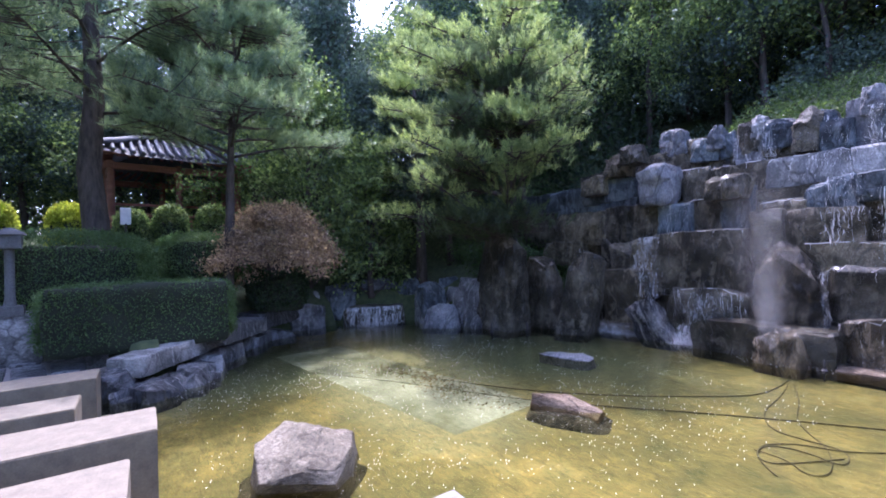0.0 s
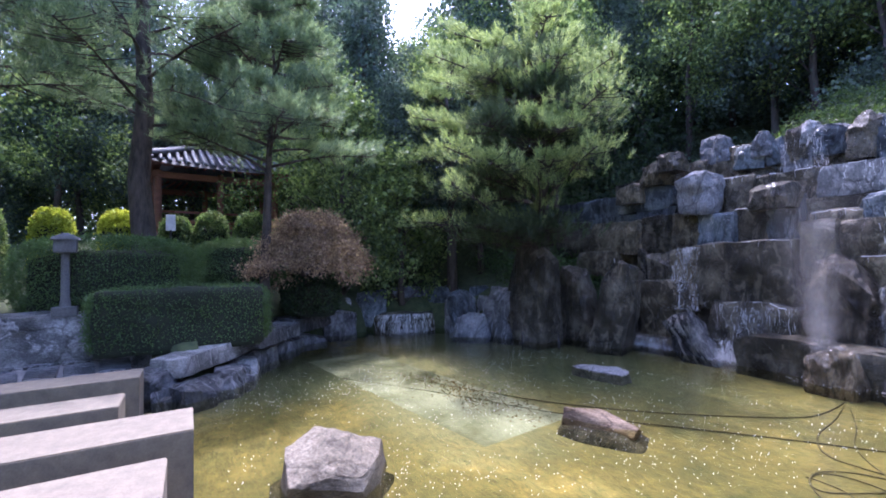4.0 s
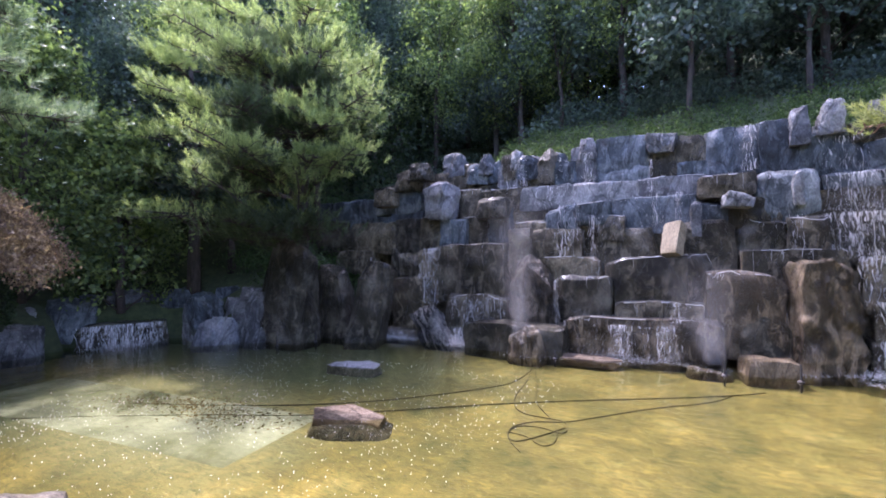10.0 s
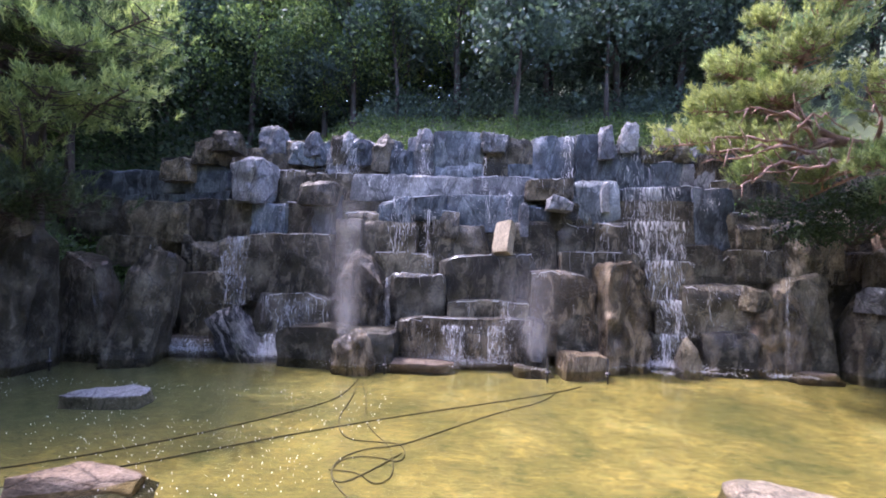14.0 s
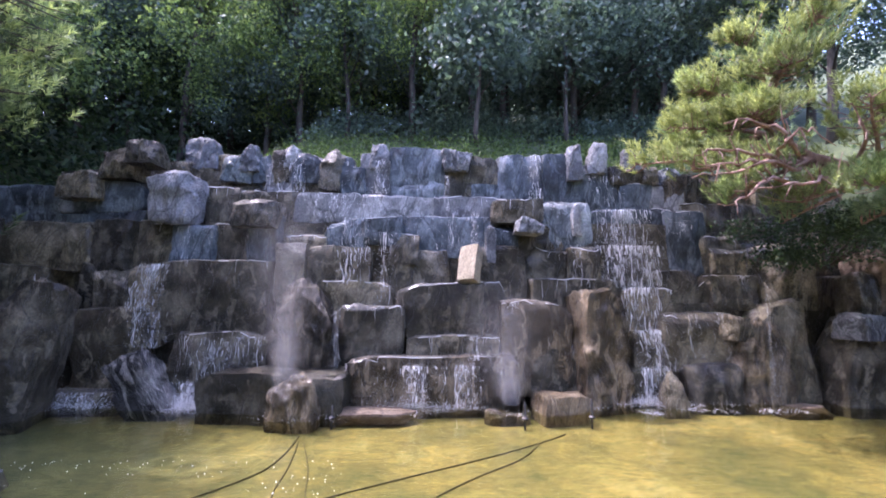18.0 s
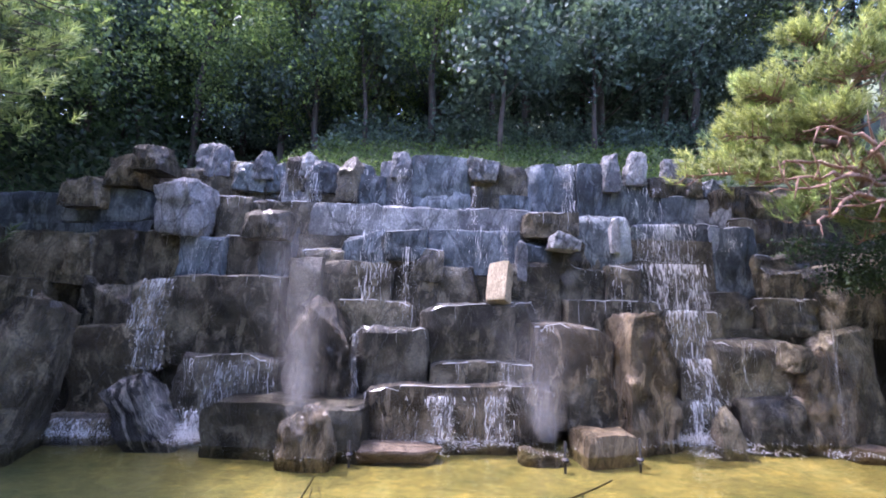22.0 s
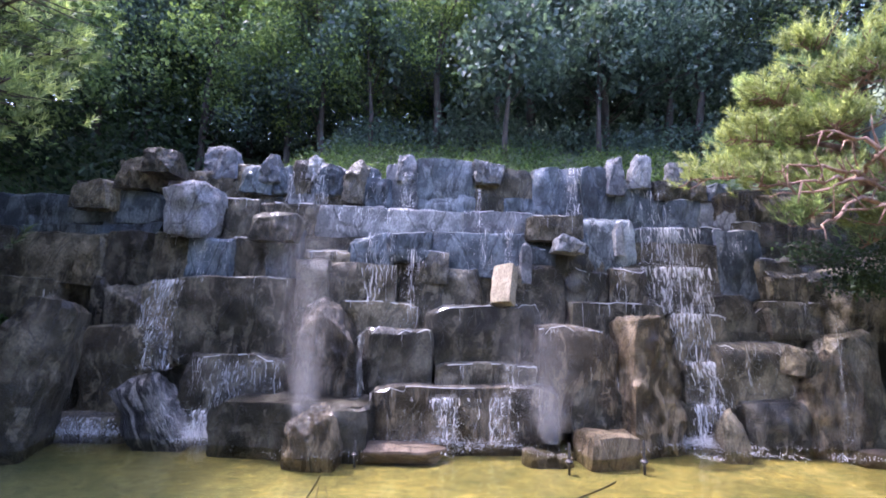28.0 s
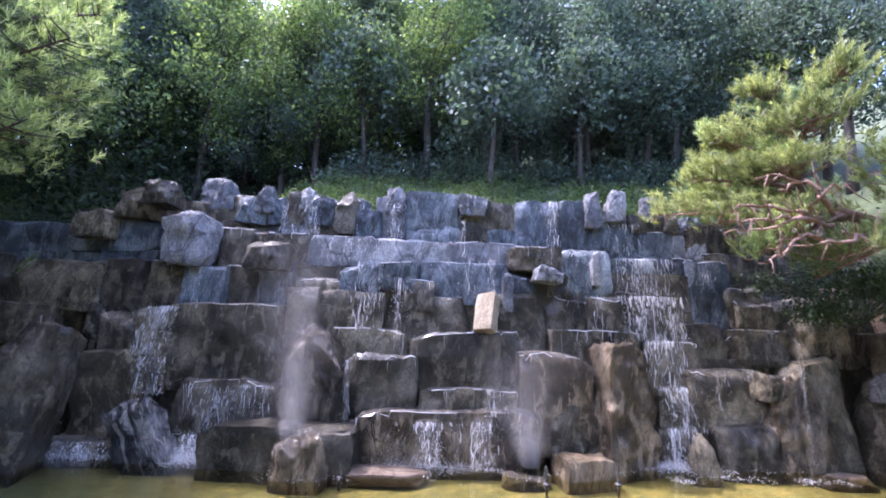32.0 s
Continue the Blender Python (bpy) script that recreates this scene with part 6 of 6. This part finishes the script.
fall("waterfall", 4.80, 6.26, 9.30, 1.84, 0.65, 14, 728, "thin film down a square block", 0.03)
fall("waterfall", 3.01, 3.26, 9.70, 3.36, 2.50, 6, 729, "thin strand beside the main fall", 0.04)
fall("waterfall", -2.81, -1.92, 10.35, 5.50, 4.70, 12, 730, "thin strands from the crest", 0.03)
fall("waterfall", 5.31, 5.96, 10.00, 4.25, 3.65, 8, 731, "thin strands at the end of the upper ledge", 0.04)
fall("waterfall", 6.73, 6.80, 8.85, 2.48, 0.20, 4, 732, "single thin strand over the shore rock", 0.02)
fall("waterfall", -8.5, -7.9, 8.86, 2.6, 0.0, 9, 733, "film of water down a rounded rock", 0.04, 0.12)
fall("waterfall", -15.5, -13.5, 5.65, 0.68, 0.0, 200, 734, "small white cascade over a flat stone", 0.1, 0.16, turn=60)


def foam_patch(x, y, w, d, count, seed, z=0.0, h=0.1, label="white churned foam at the foot of a fall"):
    rg = random.Random(seed)
    ob = empty("foam", (x, y, z), label, "foam")
    pts = []
    for _ in range(int(count * 1.8)):
        u, v = rg.gauss(0, 0.4), rg.gauss(0, 0.4)
        pts.append((u * w, v * d, max(0.004, abs(rg.gauss(0, h)) * math.exp(-2 * (u * u + v * v)))))
    drops(ob, pts, seed, 0.0056, "froth")
    return ob


foam_patch(-4.90, 8.72, 0.75, 0.4, 4200, 760, h=0.16)
foam_patch(-5.47, 8.83, 0.50, 0.30, 500, 761)
foam_patch(4.46, 9.04, 1.00, 0.35, 1500, 762)
foam_patch(-7.03, 8.64, 1.00, 0.25, 500, 763)
foam_patch(-0.66, 8.65, 1.80, 0.20, 900, 764)
foam_patch(-2.6, 7.9, 0.90, 0.30, 120, 765)
foam_patch(6.02, 9.14, 1.00, 0.25, 400, 766)
foam_patch(-14.3, 5.5, 0.8, 0.8, 700, 770)

# foam line along the foot of the wall, and bubbles adrift on the pool
rng = random.Random(21)
rim = [(x, 8.5 + 0.5 * noise.noise(Vector((x * 1.1, 0, 0))) + rng.gauss(0, 0.1), 0.004) for x in (rng.uniform(-4.2, 7.5) for _ in range(3600)) if noise.noise(Vector((x * 2.1, 7, 0))) > rng.uniform(-0.3, 0.5)]
tagged(drops(None, rim, 22, 0.0055, "foam_line"), "thin white foam line along the wall's foot", "foam", kind="stuff")
flecks = []
while len(flecks) < 2300:
    x, y = rng.uniform(-10, -1.2), rng.uniform(-2.5, 6.0)
    if noise.noise(Vector((x * 0.7, y * 0.7, 4))) + 0.25 * noise.noise(Vector((x * 2.5, y * 2.5, 1))) > rng.uniform(-0.35, 0.6) and shore_distance(x, y) < -0.2:
        flecks.append((x, y, 0.003))
tagged(drops(None, flecks, 23, 0.0058, "foam_flecks"), "small white bubbles adrift on the pool", "foam", kind="stuff")


def spray(name, x, y, z, h, r, count, seed, lean=0.0):
    """A fine plume thrown up by a nozzle, thinning with height."""
    rg = random.Random(seed)
    ob = empty(name, (x, y, z), "fine white spray plume from a fountain nozzle", "fountain spray")
    pts = []
    for _ in range(count):
        f = rg.random() ** 1.9
        s = r * (0.14 + 1.3 * f)
        pts.append((rg.gauss(0, 0.6) * s + lean * f * h, rg.gauss(0, 0.6) * s, f * h * (1 + rg.gauss(0, 0.12))))
    drops(ob, pts, seed, 0.0039, "mist", MIST)


spray("spray_plume", -2.85, 8.15, 0.15, 3.7, 0.5, 85000, 31, -0.05)
spray("spray_plume", 1.4, 8.6, 0.1, 2.1, 0.6, 62000, 32, -0.12)
spray("spray_plume", -9.9, 7.3, 0.1, 1.6, 0.6, 9000, 33, -0.2)

# nozzles
for x, y, h in ((-3.7, 8.3, 0.28), (-1.95, 8.0, 0.22), (1.55, 7.95, 0.3), (2.8, 8.05, 0.34), (-10.0, 7.2, 0.3), (-9.2, 7.6, 0.3)):
    nz = empty("fountain_nozzle", (x, y, -0.42), "short dull metal fountain nozzle standing in the pool", "fountain nozzle", "fountain nozzles")
    part("pipe", tube_bm([(0, 0, 0), (0, 0, 0.42 + h * 0.6)], [0.022, 0.022], 10), METAL, nz, smooth=40)
    part("tip", tube_bm([(0, 0, 0.42 + h * 0.6), (0, 0, 0.42 + h * 0.85), (0, 0, 0.42 + h)], [0.026, 0.024, 0.012], 10), METAL, nz, smooth=40)
    part("collar", tube_bm([(0, 0, 0.4), (0, 0, 0.43), (0, 0, 0.46)], [0.05, 0.065, 0.04], 14), METAL, nz, smooth=40)


# brown leaf litter that has drifted together on the bed
rng = random.Random(41)
litter = []
for _ in range(1300):
    f = rng.random()
    litter.append((-9.4 + 3.4 * f + rng.gauss(0, 0.6), 2.5 + 0.75 * f + rng.gauss(0, 0.25) + 0.3 * math.sin(f * 6), -0.188))
v, f = leaf_cloud(litter, 1, 0.05, (0.02, 0.02, 0.004), 42)
v = [(*swung(p[0], p[1]), max(-0.15, min(-0.13, p[2] + 0.05))) for p in v]
tagged(pydata("leaf_litter", v, f, LITTER), "brown leaf litter drifted together on the pool bed", "leaf litter", kind="stuff")

# ---- cables ----
def cable(name, points, r, label, z=-0.185):
    cu = bpy.data.curves.new(name, "CURVE")
    cu.dimensions, cu.bevel_depth, cu.bevel_resolution, cu.resolution_u = "3D", r, 2, 6
    sp = cu.splines.new("NURBS")
    sp.points.add(len(points) - 1)
    sp.use_endpoint_u, sp.order_u = True, 3
    for p, q in zip(sp.points, points):
        p.co = (*swung(q[0], q[1]), q[2] if len(q) > 2 else z, 1)
    me = bpy.data.meshes.new_from_object(bpy.data.objects.new("scratch", cu))
    me.materials.append(RUBBER)
    return tagged(new(name, me), label, "cable")


cable("cable", [(-10.4, 1.4), (-8.9, 2.1), (-7, 2.9), (-5.6, 3.3), (-2, 5.2), (1.58, 7.1), (2.2, 7.7)], 0.01, "long black cable lying across the pool bed")
cable("cable", [(-9.6, 2.6), (-8, 3.0), (-5.2, 4.1), (-2.6, 5.8), (-2.3, 6.6), (-2.4, 7.6)], 0.01, "long black cable lying across the pool bed")
cable("cable", [(1.60, 7.20), (1.36, 6.63), (0.43, 5.91), (-0.52, 4.82), (-0.92, 4.42), (-1.42, 4.32), (-1.82, 3.92), (-1.52, 3.32), (-1.12, 3.72), (-0.82, 4.22)], 0.009, "looped black cable on the pool bed")
cable("cable", [(-2.30, 7.20), (-2.10, 6.23), (-2.22, 5.42), (-1.92, 4.62), (-1.32, 4.52), (-0.82, 4.52), (-0.72, 3.92), (-1.22, 4.12), (-1.72, 4.02), (-1.72, 3.52), (-1.22, 3.12)], 0.008, "tangled black cable on the pool bed")
cable("cable", [(-2.20, 7.20), (-1.79, 6.15), (-1.72, 5.42), (-1.42, 4.82), (-1.02, 4.42), (-0.77, 3.62), (-0.97, 3.37), (-1.32, 3.72), (-1.77, 3.72)], 0.007, "tangled black cable on the pool bed")

# ---- stepping blocks ----
def step_block(x0, x1, y0, y1, top, seed, group="stepping blocks"):
    bm = bmesh.new()
    bmesh.ops.create_cube(bm, size=1)
    for v in bm.verts:
        v.co = (v.co.x * (x1 - x0), v.co.y * (y1 - y0), (v.co.z + 0.5) * (top + 0.42))
    bmesh.ops.bevel(bm, geom=bm.edges[:], offset=0.012, segments=2, affect="EDGES")
    ob = mesh_object("stepping_block", bm, GRANITE, smooth=30)
    ob.location = ((x0 + x1) / 2, (y0 + y1) / 2, -0.42)
    ob.rotation_euler = (0, 0, radians(-6))
    settle(ob)
    return tagged(ob, "pale sawn granite stepping block standing in the pool", "stepping block", group)


step_block(-9.65, -8.9, -4.6, -2.6, 0.84, 1)
step_block(-8.0, -7.3, -4.9, -2.85, 0.84, 2)
step_block(-6.68, -5.83, -4.3, -2.2, 0.84, 3)
step_block(-5.22, -4.42, -4.6, -2.56, 0.84, 4)
step_block(-3.85, -3.05, -4.3, -2.3, 0.84, 5)


# ---- terrace behind ----
def build_terrace():
    bm = bmesh.new()
    for i in range(12):
        for j in range(9):
            x, y = -1.0 + i * 1.0, -1.7 - j * 1.0
            m = bmesh.ops.create_cube(bm, size=1)["verts"]
            for v in m:
                v.co = (x + v.co.x * 0.985, y + v.co.y * 0.985, 0.87 + v.co.z * 0.12)
    tagged(mesh_object("pavement", bm, PAVING), "grey stone slabs of the viewing terrace", "pavement", kind="structure")


build_terrace()


# ---- pavilion ----
def build_pavilion():
    ox, oy, oz = -22.8, 0.4, gz(-22.8, 0.4)
    pav = empty("pavilion", (ox, oy, oz), "open red timber pavilion with a grey tiled hip roof", "pavilion")
    eave, ridge, half = 6.55 - oz, 8.05 - oz, 2.9

    def box(name, x, y, z, w, d, h, mat, parent=pav):
        b = bmesh.new()
        bmesh.ops.create_cube(b, size=1)
        for v in b.verts:
            v.co = (x + v.co.x * w, y + v.co.y * d, z + v.co.z * h)
        bmesh.ops.bevel(b, geom=b.edges[:], offset=min(w, d, h) * 0.08, segments=1, affect="EDGES")
        return part(name, b, mat, parent)

    box("plinth", 0, 0, 0.15, 5.2, 5.2, 0.5, DRY)
    box("floor", 0, 0, 0.75, 4.9, 4.9, 0.14, TIMBER)
    for sx in (-1, 0, 1):
        for sy in (-1, 0, 1):
            if sx or sy:
                part("post", tube_bm([(sx * 2.2, sy * 2.2, 0.3), (sx * 2.2, sy * 2.2, eave - 0.1)], [0.13, 0.12], 12), TIMBER, pav, smooth=40)
    for s in (-1, 1):
        box("beam", 0, s * 2.2, eave - 0.28, 4.8, 0.16, 0.26, TIMBER)
        box("beam", s * 2.2, 0, eave - 0.28, 0.16, 4.8, 0.26, TIMBER)
        box("rail", 0, s * 2.2, 1.35, 4.4, 0.07, 0.09, TIMBER)
        box("rail", s * 2.2, 0, 1.35, 0.07, 4.4, 0.09, TIMBER)
        box("rail", 0, s * 2.2, 1.0, 4.4, 0.06, 0.07, TIMBER)
        box("rail", s * 2.2, 0, 1.0, 0.06, 4.4, 0.07, TIMBER)
    # hip roof: a curved slope on each side, with rows of round tiles
    for q in range(4):
        turn = Matrix.Rotation(math.pi / 2 * q, 4, "Z")
        b = bmesh.new()
        rows = []
        for k in range(9):
            f = k / 8
            r = half * (1 - f) + 0.12 * f
            z = eave + (ridge - eave) * (f ** 1.25) + 0.22 * (1 - f) ** 3 * 0
            rows.append([b.verts.new(turn @ Vector((u * r, -r, z + 0.18 * (abs(u) ** 4) * (1 - f)))) for u in (-1, -0.6, -0.2, 0.2, 0.6, 1)])
        for r0, r1 in zip(rows, rows[1:]):
            for i in range(5):
                b.faces.new((r0[i], r0[i + 1], r1[i + 1], r1[i]))
        bmesh.ops.solidify(b, geom=b.faces[:], thickness=0.09)
        slope = part("roof_slope", b, ROOF_TILE, pav)
        for i in range(19):
            u = -0.95 + 1.9 * i / 18
            f1 = 1 - abs(u) * 0.98
            pts = []
            for k in range(6):
                f = f1 * k / 5
                x = u * half
                r = half * (1 - f) + 0.12 * f
                if abs(x) > r:
                    x = math.copysign(r, x)
                pts.append(turn @ Vector((x, -r, eave + (ridge - eave) * f ** 1.25 + 0.14 + 0.18 * (abs(x / r) ** 4) * (1 - f))))
            part("roof_tile_rib", tube_bm(pts, [0.07] * 6, 6), ROOF_TILE, slope, smooth=180)
        pts = [turn @ Vector((-(half * (1 - k / 6) + 0.12 * k / 6), -(half * (1 - k / 6) + 0.12 * k / 6), eave + (ridge - eave) * (k / 6) ** 1.25 + 0.24 + 0.15 * (1 - k / 6))) for k in range(7)]
        part("hip_ridge", tube_bm(pts, [0.13] * 7, 8), ROOF_TILE, pav, smooth=180)
        for i in range(17):
            u = -0.94 + 1.88 * i / 16
            p0, p1 = turn @ Vector((u * half * 0.99, -half * 0.98, eave - 0.05 + 0.15 * abs(u) ** 4)), turn @ Vector((u * 2.2, -2.1, eave + 0.22))
            part("rafter", tube_bm([p0, p1], [0.05, 0.05], 6), TIMBER, pav, smooth=180)
    part("finial", tube_bm([(0, 0, ridge), (0, 0, ridge + 0.25), (0, 0, ridge + 0.5)], [0.25, 0.2, 0.05], 10), ROOF_TILE, pav, smooth=40)


build_pavilion()

# ---- small garden things ----
LAMP_STONE = plain("weathered_lamp_stone", (0.07, 0.07, 0.066), (0.15, 0.148, 0.14), 0.85, 40.0)
lamp = empty("garden_lamp", (-12.6, -3.85, 1.58), "grey stone garden lamp post with a rounded head", "garden lamp")
lz = 3.25 - lamp.location.z
part("base", rock_bm(0.42, 0.42, 0.2, 7, 12, 4, 0, 0.01), LAMP_STONE, lamp, smooth=30)
part("post", tube_bm([(0, 0, 0.15), (0, 0, 0.4), (0, 0, lz - 0.3)], [0.11, 0.08, 0.075], 12), LAMP_STONE, lamp, smooth=40)
part("head", rock_bm(0.38, 0.38, 0.3, 8, 4, 6, 0, 0.01), LAMP_STONE, lamp, smooth=60).location = (0, 0, lz - 0.34)
part("cap", tube_bm([(0, 0, lz - 0.06), (0, 0, lz), (0, 0, lz + 0.09)], [0.26, 0.22, 0.04], 14), LAMP_STONE, lamp, smooth=40)
sign = empty("sign_board", (-16.2, -1.7, 3.25), "white upright notice board beside the path", "sign")
for n_, w, d, h, z, m in (("board", 0.03, 0.26, 0.5, 0.72, WHITE_SIGN), ("leg", 0.05, 0.05, 1.4, -0.2, METAL)):
    b = bmesh.new()
    bmesh.ops.create_cube(b, size=1)
    for v in b.verts:
        v.co = (v.co.x * w, v.co.y * d, z + v.co.z * h)
    bmesh.ops.bevel(b, geom=b.edges[:], offset=0.006, segments=1, affect="EDGES")
    part(n_, b, m, sign)
log = mesh_object("dead_branch", tube_bm([(-8.0, 8.75, 2.2), (-7.75, 8.6, 1.98), (-7.5, 8.6, 1.9), (-7.15, 8.55, 1.88)], [0.02, 0.028, 0.026, 0.014], 7, rough=0.3), BARK_PALE, smooth=180)
tagged(log, "bleached bare branch caught on the rocks", "branch")
